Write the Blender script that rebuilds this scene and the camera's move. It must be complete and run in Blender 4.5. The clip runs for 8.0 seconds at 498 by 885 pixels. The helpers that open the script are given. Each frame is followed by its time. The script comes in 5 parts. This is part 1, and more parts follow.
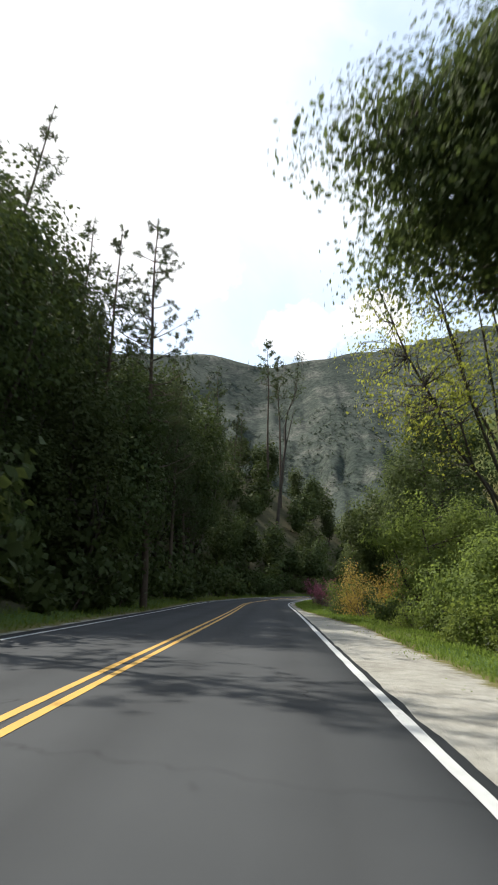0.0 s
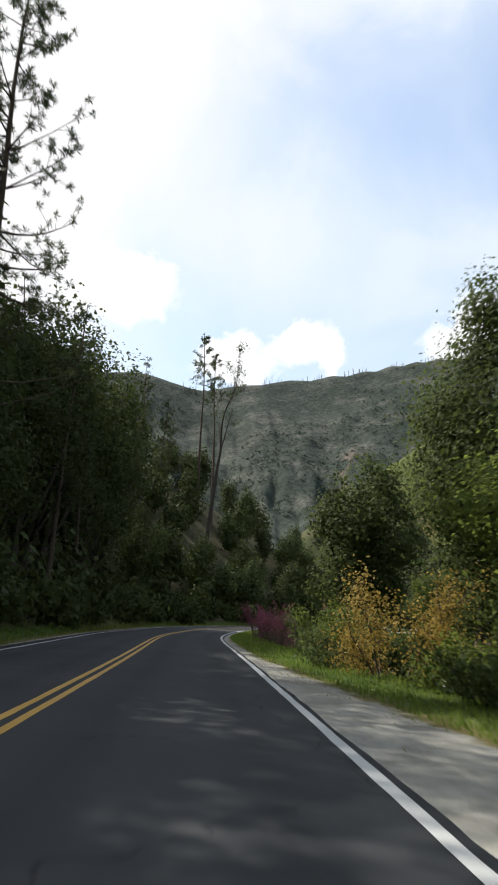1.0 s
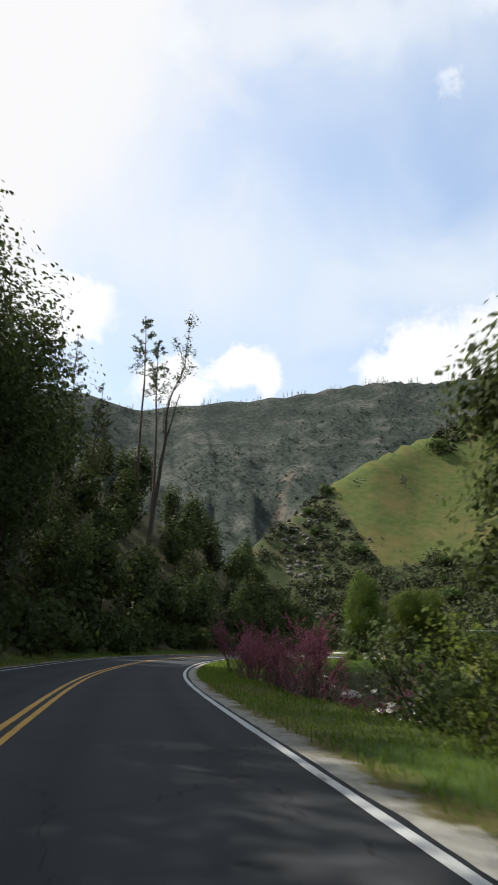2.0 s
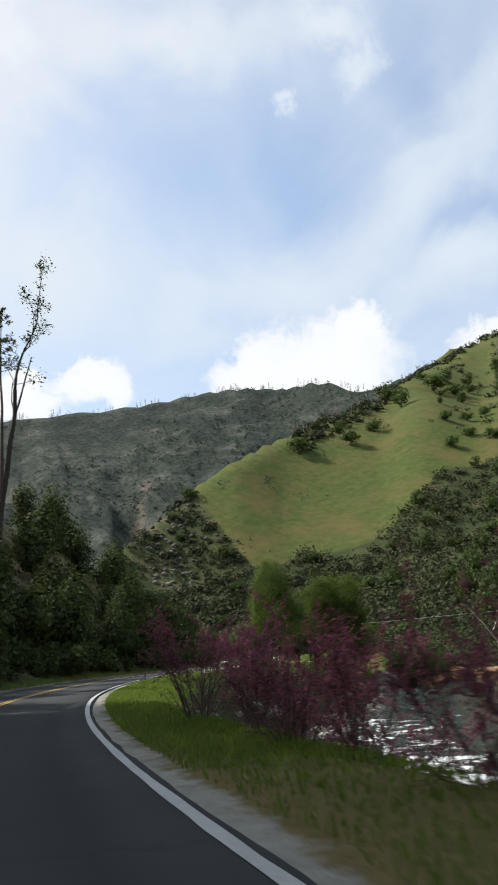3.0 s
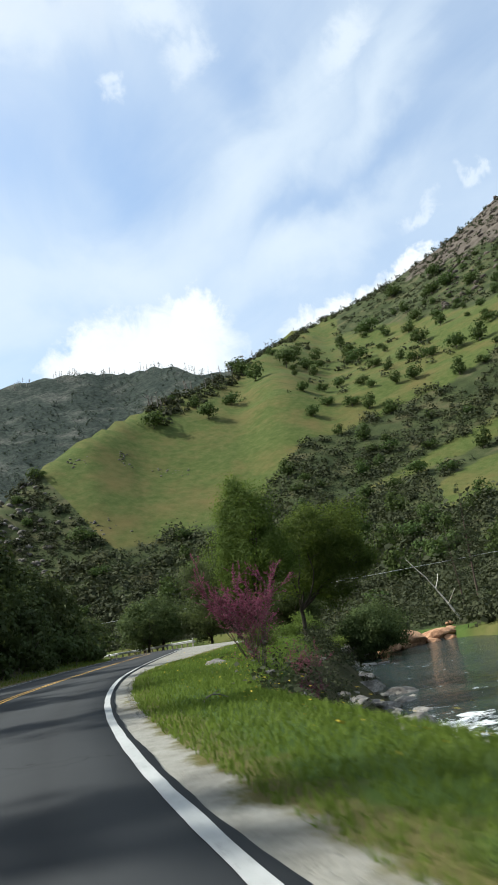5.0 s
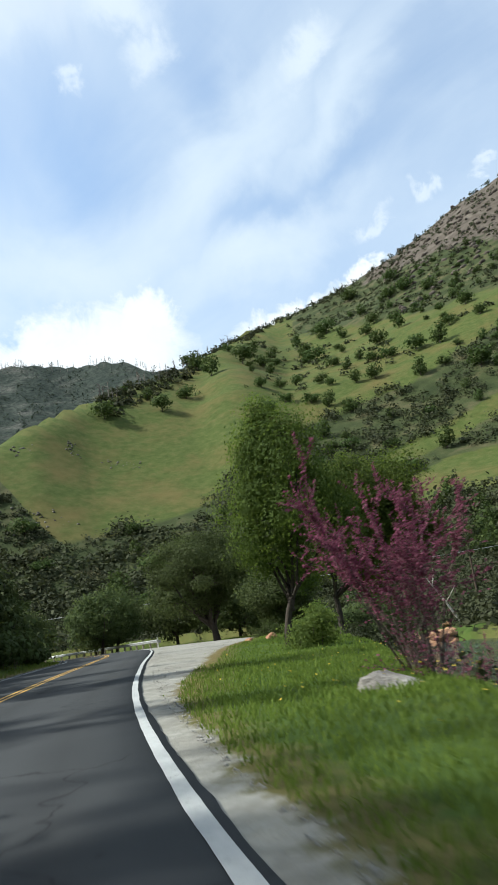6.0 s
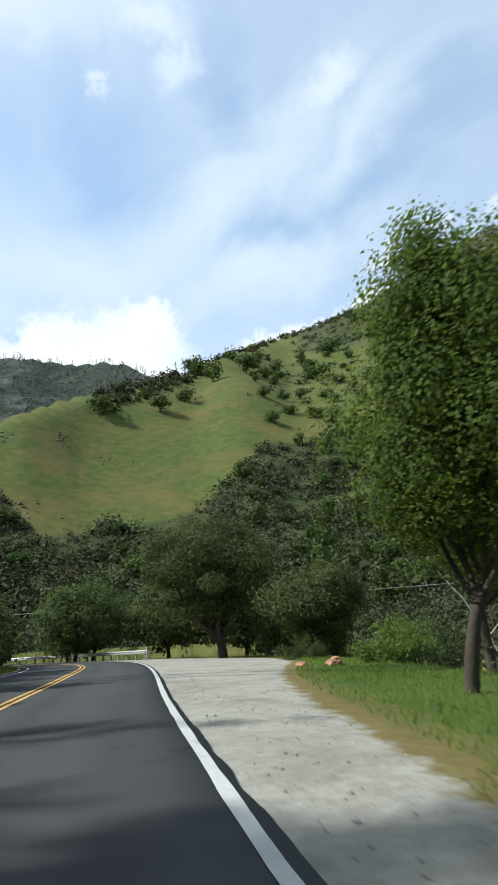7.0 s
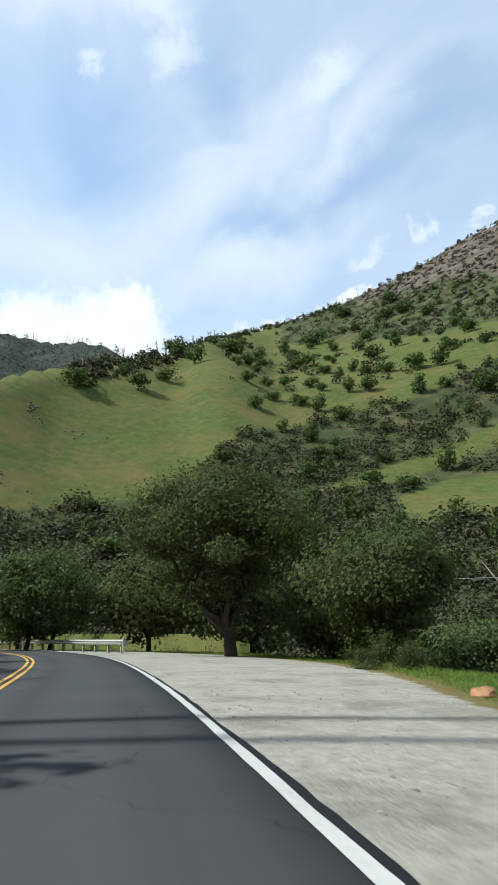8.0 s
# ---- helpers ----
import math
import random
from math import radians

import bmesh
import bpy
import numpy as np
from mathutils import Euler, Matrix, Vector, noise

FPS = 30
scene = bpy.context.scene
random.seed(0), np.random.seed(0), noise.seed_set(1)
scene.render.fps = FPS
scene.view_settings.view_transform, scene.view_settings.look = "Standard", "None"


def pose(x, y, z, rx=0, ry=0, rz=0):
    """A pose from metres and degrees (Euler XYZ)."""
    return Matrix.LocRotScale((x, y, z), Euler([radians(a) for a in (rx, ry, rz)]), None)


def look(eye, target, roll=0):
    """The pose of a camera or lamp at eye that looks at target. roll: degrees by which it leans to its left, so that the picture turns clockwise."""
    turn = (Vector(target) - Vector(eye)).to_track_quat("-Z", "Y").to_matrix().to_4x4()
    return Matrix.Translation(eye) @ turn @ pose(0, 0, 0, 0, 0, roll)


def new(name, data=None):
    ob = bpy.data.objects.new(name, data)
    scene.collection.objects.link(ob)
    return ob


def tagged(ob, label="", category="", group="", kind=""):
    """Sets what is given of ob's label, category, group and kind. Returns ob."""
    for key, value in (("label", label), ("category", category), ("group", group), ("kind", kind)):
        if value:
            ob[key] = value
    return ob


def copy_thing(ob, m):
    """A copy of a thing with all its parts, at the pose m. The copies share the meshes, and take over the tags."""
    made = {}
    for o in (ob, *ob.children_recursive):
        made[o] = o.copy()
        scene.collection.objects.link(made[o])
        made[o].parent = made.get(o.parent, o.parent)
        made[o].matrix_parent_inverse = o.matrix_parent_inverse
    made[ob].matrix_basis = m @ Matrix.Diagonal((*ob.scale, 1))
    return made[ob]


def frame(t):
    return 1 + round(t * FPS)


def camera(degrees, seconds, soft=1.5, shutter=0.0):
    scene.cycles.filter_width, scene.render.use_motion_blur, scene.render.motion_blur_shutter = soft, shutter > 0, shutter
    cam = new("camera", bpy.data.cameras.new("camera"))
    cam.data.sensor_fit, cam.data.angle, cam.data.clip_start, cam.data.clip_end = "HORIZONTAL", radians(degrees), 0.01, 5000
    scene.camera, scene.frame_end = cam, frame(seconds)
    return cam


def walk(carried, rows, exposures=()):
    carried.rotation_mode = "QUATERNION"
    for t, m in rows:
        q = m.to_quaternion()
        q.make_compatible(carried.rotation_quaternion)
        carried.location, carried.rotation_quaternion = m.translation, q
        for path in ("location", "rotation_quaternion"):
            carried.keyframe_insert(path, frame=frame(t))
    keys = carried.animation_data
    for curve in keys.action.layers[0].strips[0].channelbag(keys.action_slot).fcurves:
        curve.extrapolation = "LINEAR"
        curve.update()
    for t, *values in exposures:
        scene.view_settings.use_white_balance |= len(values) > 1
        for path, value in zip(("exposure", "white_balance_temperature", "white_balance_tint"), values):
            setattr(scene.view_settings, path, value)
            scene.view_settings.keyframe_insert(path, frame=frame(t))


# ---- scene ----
cam = camera(39.4, 8.0, soft=1.7, shutter=0.2)
PATH = [
    (0, (0.516, 13.437, 1.336), (0.634, 23.219, 3.409), 1.36),
    (0.2, (0.561, 17.028, 1.346), (0.91, 26.813, 3.381), 1.68),
    (0.5, (0.8, 22.433, 1.354), (1.352, 32.125, 3.755), 2.69),
    (0.8, (1.059, 27.922, 1.346), (1.887, 37.62, 3.639), 2.87),
    (1, (1.219, 31.607, 1.35), (2.299, 41.236, 3.823), 2.96),
    (1.2, (1.351, 35.304, 1.345), (2.441, 44.909, 3.906), 3.21),
    (2.3, (2.02, 55.186, 1.403), (4.501, 64.443, 4.258), 0.01),
    (2.5, (2.295, 58.609, 1.423), (5.207, 67.761, 4.208), -1.31),
    (2.7, (2.552, 61.967, 1.359), (6.001, 70.889, 4.276), -1.43),
    (3, (2.887, 66.905, 1.407), (6.809, 75.617, 4.362), -3.94),
    (3.4, (3.42, 73.325, 1.392), (8.021, 81.816, 3.987), -7.49),
    (3.5, (3.584, 74.894, 1.384), (8.344, 83.314, 3.921), -7.40),
    (3.8, (4.154, 79.508, 1.365), (9.468, 87.55, 4.028), -11.50),
    (4, (4.612, 82.523, 1.355), (9.848, 90.562, 4.177), -9.86),
    (4.2, (5.103, 85.496, 1.387), (10.506, 93.435, 4.176), -10.10),
    (5.3, (9.298, 101.399, 1.51), (15.321, 108.975, 4.024), -9.53),
    (5.5, (10.37, 104.316, 1.534), (16.487, 111.799, 4.102), -9.96),
    (5.8, (12.123, 108.631, 1.551), (18.475, 115.911, 4.131), -9.46),
    (6, (13.375, 111.348, 1.586), (19.865, 118.541, 4.065), -8.77),
    (6.5, (16.752, 118.225, 1.677), (23.266, 125.39, 4.171), -5.43),
    (6.7, (18.214, 120.97, 1.687), (24.786, 128.097, 4.14), -5.78),
    (7, (20.538, 125.115, 1.738), (27.092, 132.169, 4.437), -3.70),
    (7.2, (22.092, 127.961, 1.766), (28.746, 134.869, 4.596), -2.44),
    (7.5, (24.577, 132.15, 1.775), (31.307, 139.052, 4.435), 1.31),
    (7.7, (26.261, 134.959, 1.781), (32.92, 141.968, 4.338), -0.82),
    (8, (28.806, 139.209, 1.81), (35.65, 146.023, 4.404), -0.81),
]
walk(cam, [(t, look(eye, target, roll)) for t, eye, target, roll in PATH], [(0.0, 0.82, 6500, 10), (1.0, 0.56, 6550, 11), (2.3, 0.42, 6500, 11), (3.0, 0.36, 6450, 10), (4.2, 0.40, 6350, 8), (5.3, 0.48, 6150, 6), (8.0, 0.48, 6080, 4.5)])

# ---- sky and sun ----
SUN_AZ, SUN_EL = radians(-52), radians(47)      # from +y towards +x; the sun stands over the hill beside the road
SUN_DIR = Vector((math.sin(SUN_AZ) * math.cos(SUN_EL), math.cos(SUN_AZ) * math.cos(SUN_EL), math.sin(SUN_EL)))


def wire(tree, a, b):
    tree.links.new(a, b)


def mathn(tree, op, a, b=None, clamp=False):
    n = tree.nodes.new("ShaderNodeMath")
    n.operation, n.use_clamp = op, clamp
    for k, v in enumerate((a, b)):
        if v is None:
            continue
        if isinstance(v, (int, float)):
            n.inputs[k].default_value = v
        else:
            wire(tree, v, n.inputs[k])
    return n.outputs[0]


def ramp(tree, fac, stops, interp="LINEAR"):
    n = tree.nodes.new("ShaderNodeValToRGB")
    n.color_ramp.interpolation = interp
    el = n.color_ramp.elements
    while len(el) < len(stops):
        el.new(0.5)
    for e, (p, c) in zip(el, stops):
        e.position = p
        e.color = (*c, 1) if len(c) == 3 else c
    wire(tree, fac, n.inputs[0])
    return n.outputs[0]


def noisen(tree, scale, detail=4, rough=0.55, vector=None, dist=0.0):
    n = tree.nodes.new("ShaderNodeTexNoise")
    n.inputs["Scale"].default_value, n.inputs["Detail"].default_value = scale, detail
    n.inputs["Roughness"].default_value, n.inputs["Distortion"].default_value = rough, dist
    if vector is not None:
        wire(tree, vector, n.inputs["Vector"])
    return n.outputs[0]


def mixc(tree, fac, a, b, mode="MIX"):
    n = tree.nodes.new("ShaderNodeMix")
    n.data_type, n.blend_type = "RGBA", mode
    for sock, v in ((n.inputs[0], fac), (n.inputs[6], a), (n.inputs[7], b)):
        if isinstance(v, (int, float)):
            sock.default_value = v
        elif isinstance(v, tuple):
            sock.default_value = (*v, 1)
        else:
            wire(tree, v, sock)
    return n.outputs[2]


def build_world():
    w = bpy.data.worlds.new("sky")
    scene.world = w
    w.use_nodes = True
    t = w.node_tree
    t.nodes.clear()
    out = t.nodes.new("ShaderNodeOutputWorld")
    bg = t.nodes.new("ShaderNodeBackground")
    sky = t.nodes.new("ShaderNodeTexSky")
    sky.sky_type, sky.sun_disc = "NISHITA", False
    sky.sun_elevation, sky.sun_rotation = SUN_EL, SUN_AZ
    sky.air_density, sky.dust_density, sky.ozone_density = 1.0, 1.2, 1.0
    co = t.nodes.new("ShaderNodeTexCoord").outputs["Generated"]
    sep = t.nodes.new("ShaderNodeSeparateXYZ")
    wire(t, co, sep.inputs[0])
    # bearing and height over the horizon, in degrees, ruffled as cloud edges are
    bearing = mathn(t, "MULTIPLY", mathn(t, "ARCTAN2", sep.outputs[0], sep.outputs[1]), 57.2958)
    high = mathn(t, "MULTIPLY", mathn(t, "ARCSINE", sep.outputs[2]), 57.2958)

    def field(wobble_a, wobble_b, strength):
        c = t.nodes.new("ShaderNodeCombineXYZ")
        wire(t, mathn(t, "ADD", bearing, mathn(t, "MULTIPLY", mathn(t, "SUBTRACT", wobble_a, 0.5), strength)), c.inputs[0])
        wire(t, mathn(t, "ADD", high, mathn(t, "MULTIPLY", mathn(t, "SUBTRACT", wobble_b, 0.5), strength)), c.inputs[1])
        return c.outputs[0]

    other = t.nodes.new("ShaderNodeMapping")
    other.inputs["Location"].default_value = (3.1, 7.7, 1.9)
    wire(t, co, other.inputs["Vector"])
    crisp = field(noisen(t, 17.0, 9, 0.62, co, 0.3), noisen(t, 17.0, 9, 0.62, other.outputs[0], 0.3), 7.0)
    soft = field(noisen(t, 5.0, 7, 0.55, co, 0.5), noisen(t, 5.0, 7, 0.55, other.outputs[0], 0.5), 13.0)

    def cloud(where, az, el, wide, tall, turn=0.0):
        """1 in the middle of an oval, 0 at its rim, falling on outside."""
        m = t.nodes.new("ShaderNodeMapping")
        m.vector_type = "TEXTURE"
        m.inputs["Location"].default_value, m.inputs["Rotation"].default_value, m.inputs["Scale"].default_value = (az, el, 0), (0, 0, radians(turn)), (wide, tall, 1)
        wire(t, where, m.inputs["Vector"])
        n = t.nodes.new("ShaderNodeVectorMath")
        n.operation = "LENGTH"
        wire(t, m.outputs[0], n.inputs[0])
        return mathn(t, "SUBTRACT", 1.0, n.outputs["Value"])

    def most(items):
        r = items[0]
        for i in items[1:]:
            r = mathn(t, "MAXIMUM", r, i)
        return r

    # bright cumulus standing behind the ridges
    heap = most([cloud(crisp, *c) for c in ((30.5, 22.5, 8.6, 4.6), (34.2, 25.5, 3.0, 3.2), (25.5, 22.6, 5.0, 3.2), (11.0, 22.0, 3.6, 2.6), (5.0, 20.8, 4.0, 2.6),
                                             (49.0, 22.8, 8.0, 2.8, 8), (55.0, 25.0, 4.5, 1.9, 12), (-6.0, 26.0, 6.5, 3.2))])
    heap = ramp(t, heap, [(0.0, (0, 0, 0)), (0.30, (0.9, 0.9, 0.9)), (0.5, (1, 1, 1))])
    # small tufts higher up
    puff = most([cloud(crisp, *c) for c in ((29.6, 42.8, 1.5, 1.3), (38.0, 44.3, 3.4, 2.5), (35.5, 47.5, 6.0, 2.6, -20), (61.5, 31.0, 1.8, 0.9, -20), (65.8, 30.6, 1.5, 0.8),
                                             (53.5, 42.0, 5.0, 2.0, 25), (3.5, 46.8, 3.2, 2.4), (56.0, 29.4, 2.6, 0.9, 25))])
    puff = ramp(t, puff, [(-0.0, (0, 0, 0)), (0.9, (1, 1, 1))], "EASE")
    # thin veil, drawn out into slanting streaks, and the bluer gaps in it
    streak = most([cloud(soft, *c) for c in ((41.0, 36.0, 17.0, 3.8, 27), (47.0, 29.0, 12.0, 2.2, 14), (26.0, 29.5, 14.0, 4.0, 5), (57.0, 38.5, 9.0, 2.2, 24), (8.0, 31.0, 16.0, 7.0, 0), (-6.0, 36.0, 12.0, 12.0, 0),
                                              (20.0, 47.0, 16.0, 2.4, 0), (10.0, 47.0, 7.0, 2.8, 0))])
    streak = ramp(t, mathn(t, "MULTIPLY", mathn(t, "ADD", streak, 0.6), 0.625), [(0.0, (0, 0, 0)), (1.0, (1, 1, 1))], "EASE")
    gap = most([cloud(soft, *c) for c in ((17.5, 39.0, 11.0, 5.0, -10), (29.0, 38.0, 8.0, 4.5, -20), (58.0, 34.5, 10.0, 3.2, 8), (66.0, 38.0, 8.0, 4.0, 0), (47.0, 32.6, 5.0, 1.8, 20), (-20.0, 42.0, 7.0, 5.0, 0), (44.0, 42.0, 3.5, 3.0, 30))])
    gap = ramp(t, mathn(t, "MULTIPLY", mathn(t, "ADD", gap, 0.7), 0.59), [(0.0, (0, 0, 0)), (1.0, (1, 1, 1))], "EASE")
    up = mathn(t, "ADD", mathn(t, "MAXIMUM", sep.outputs[2], 0.02), 0.12)
    comb = t.nodes.new("ShaderNodeCombineXYZ")
    wire(t, mathn(t, "DIVIDE", sep.outputs[0], up), comb.inputs[0])
    wire(t, mathn(t, "DIVIDE", sep.outputs[1], up), comb.inputs[1])
    rot = t.nodes.new("ShaderNodeMapping")
    rot.inputs["Rotation"].default_value = (0, 0, radians(28))
    rot.inputs["Scale"].default_value = (1.0, 0.45, 1)
    wire(t, comb.outputs[0], rot.inputs["Vector"])
    veil = mathn(t, "MULTIPLY", mathn(t, "SUBTRACT", noisen(t, 2.6, 7, 0.6, rot.outputs[0], 0.7), 0.5), 0.55)
    cover = mathn(t, "ADD", 0.62, veil)
    cover = mathn(t, "SUBTRACT", cover, mathn(t, "MULTIPLY", gap, 0.22))
    cover = mathn(t, "ADD", cover, mathn(t, "MULTIPLY", streak, 0.30))
    low = ramp(t, sep.outputs[2], [(0.24, (0.8, 0.8, 0.8)), (0.55, (0, 0, 0))])
    cover = mathn(t, "MAXIMUM", cover, low, True)
    # thick haze towards the sun
    glow = t.nodes.new("ShaderNodeVectorMath")
    glow.operation = "DOT_PRODUCT"
    glow.inputs[1].default_value = SUN_DIR
    wire(t, co, glow.inputs[0])
    hazy = mathn(t, "ADD", glow.outputs["Value"], mathn(t, "MULTIPLY", mathn(t, "SUBTRACT", noisen(t, 2.2, 6, 0.6, co, 0.6), 0.5), 0.45))
    near_sun = ramp(t, hazy, [(0.56, (0, 0, 0)), (0.86, (1, 1, 1))], "EASE")
    blue = mixc(t, 1.0, sky.outputs[0], (0.205, 0.245, 0.262), "MULTIPLY")
    white = mixc(t, near_sun, (0.905, 1.0, 1.10), (1.06, 1.07, 1.08))
    c = mixc(t, mathn(t, "MAXIMUM", cover, near_sun, True), blue, white)
    c = mixc(t, mathn(t, "MULTIPLY", puff, 0.62), c, (1.03, 1.09, 1.15))
    c = mixc(t, heap, c, (1.16, 1.18, 1.20))
    wire(t, c, bg.inputs[0])
    bg.inputs[1].default_value = 0.66
    wire(t, bg.outputs[0], out.inputs[0])


build_world()
sun = new("sun", bpy.data.lights.new("sun", "SUN"))
sun.data.energy, sun.data.angle, sun.data.color = 5.0, radians(0.6), (1.0, 0.95, 0.86)
sun.matrix_world = look((0, 0, 300), Vector((0, 0, 300)) - SUN_DIR)


# ---- materials ----
def shader(name, rough=0.8, spec=0.3):
    m = bpy.data.materials.new(name)
    m.use_nodes = True
    t = m.node_tree
    b = t.nodes["Principled BSDF"]
    b.inputs["Roughness"].default_value, b.inputs["Specular IOR Level"].default_value = rough, spec
    return m, t, b


def bump(t, b, height, strength=0.4, distance=0.02):
    n = t.nodes.new("ShaderNodeBump")
    n.inputs["Strength"].default_value, n.inputs["Distance"].default_value = strength, distance
    wire(t, height, n.inputs["Height"])
    wire(t, n.outputs[0], b.inputs["Normal"])


def position(t):
    return t.nodes.new("ShaderNodeNewGeometry").outputs["Position"]


def island(t):
    return t.nodes.new("ShaderNodeNewGeometry").outputs["Random Per Island"]


def plain(name, colour, rough=0.6, metal=0.0, vary=0.25, scale=8.0, bumpy=0.2):
    m, t, b = shader(name, rough)
    p = position(t)
    n = noisen(t, scale, 5, 0.6, p)
    n2 = noisen(t, scale * 0.12, 3, 0.5, p)
    f = mathn(t, "ADD", mathn(t, "MULTIPLY", n, 0.6), mathn(t, "MULTIPLY", n2, 0.4))
    dark, light = tuple(c * (1 - vary) for c in colour), tuple(min(1, c * (1 + vary)) for c in colour)
    wire(t, ramp(t, f, [(0.3, dark), (0.7, light)]), b.inputs["Base Color"])
    b.inputs["Metallic"].default_value = metal
    if bumpy:
        bump(t, b, n, bumpy, 0.02)
    return m


def leaf_material(name, dark, light, through_colour, trans=0.35, tint=None):
    """Leaves: colour by leaf and by tree, some light passing through."""
    m, t, b = shader(name, 0.75, 0.12)
    info = t.nodes.new("ShaderNodeObjectInfo").outputs["Random"]
    c = ramp(t, island(t), [(0.0, dark), (0.55, tuple((a + d) / 2 for a, d in zip(dark, light))), (1.0, light)])
    hs = t.nodes.new("ShaderNodeHueSaturation")
    wire(t, mathn(t, "ADD", mathn(t, "MULTIPLY", info, 0.035), 0.4825), hs.inputs["Hue"])
    wire(t, mathn(t, "ADD", mathn(t, "MULTIPLY", info, 0.45), 0.78), hs.inputs["Value"])
    wire(t, c, hs.inputs["Color"])
    patch = noisen(t, 0.35, 3, 0.5, position(t))
    c = mixc(t, mathn(t, "MULTIPLY", patch, 0.5), hs.outputs[0], tint or light)
    wire(t, c, b.inputs["Base Color"])
    tr = t.nodes.new("ShaderNodeBsdfTranslucent")
    wire(t, mixc(t, 0.5, c, through_colour), tr.inputs[0])
    mx = t.nodes.new("ShaderNodeMixShader")
    mx.inputs[0].default_value = trans
    wire(t, b.outputs[0], mx.inputs[1])
    wire(t, tr.outputs[0], mx.inputs[2])
    wire(t, mx.outputs[0], t.nodes["Material Output"].inputs[0])
    return m


def asphalt_material():
    m, t, b = shader("asphalt", 0.92, 0.08)
    p = position(t)
    fine = noisen(t, 55, 4, 0.7, p)
    wide = noisen(t, 0.35, 5, 0.6, p)
    c = ramp(t, wide, [(0.3, (0.036, 0.039, 0.041)), (0.7, (0.050, 0.053, 0.055))])
    c = mixc(t, mathn(t, "MULTIPLY", fine, 0.5), c, (0.072, 0.075, 0.077))
    # wheel tracks, a little smoother and darker
    u = t.nodes.new("ShaderNodeAttribute")
    u.attribute_name = "across"
    track = ramp(t, mathn(t, "ABSOLUTE", mathn(t, "SUBTRACT", mathn(t, "ABSOLUTE", mathn(t, "SUBTRACT", mathn(t, "ABSOLUTE", u.outputs["Fac"]), 1.75)), 0.8)), [(0.0, (0.82, 0.82, 0.82)), (0.45, (1, 1, 1))])
    c = mixc(t, 1.0, c, track, "MULTIPLY")
    crack = t.nodes.new("ShaderNodeTexVoronoi")
    crack.feature = "DISTANCE_TO_EDGE"
    crack.inputs["Scale"].default_value = 0.22
    wob = t.nodes.new("ShaderNodeVectorMath")
    wob.operation = "ADD"
    wire(t, p, wob.inputs[0])
    nn = t.nodes.new("ShaderNodeTexNoise")
    nn.inputs["Scale"].default_value = 1.3
    wire(t, p, nn.inputs["Vector"])
    wire(t, nn.outputs["Color"], wob.inputs[1])
    wire(t, wob.outputs[0], crack.inputs["Vector"])
    line = ramp(t, crack.outputs["Distance"], [(0.0, (0.55, 0.55, 0.55)), (0.004, (1, 1, 1))])
    wire(t, mixc(t, 1.0, c, line, "MULTIPLY"), b.inputs["Base Color"])
    bump(t, b, fine, 0.5, 0.006)
    return m


def paint_material(name, colour, wear):
    m, t, b = shader(name, 0.6, 0.3)
    p = position(t)
    n = noisen(t, 16, 6, 0.7, p)
    n2 = noisen(t, 1.1, 4, 0.6, p)
    f = mathn(t, "ADD", mathn(t, "MULTIPLY", n, 0.7), mathn(t, "MULTIPLY", n2, 0.5))
    wire(t, ramp(t, f, [(wear - 0.06, (0.09, 0.09, 0.09)), (wear + 0.03, tuple(c * 0.8 for c in colour)), (wear + 0.25, colour)]), b.inputs["Base Color"])
    bump(t, b, n, 0.3, 0.004)
    return m


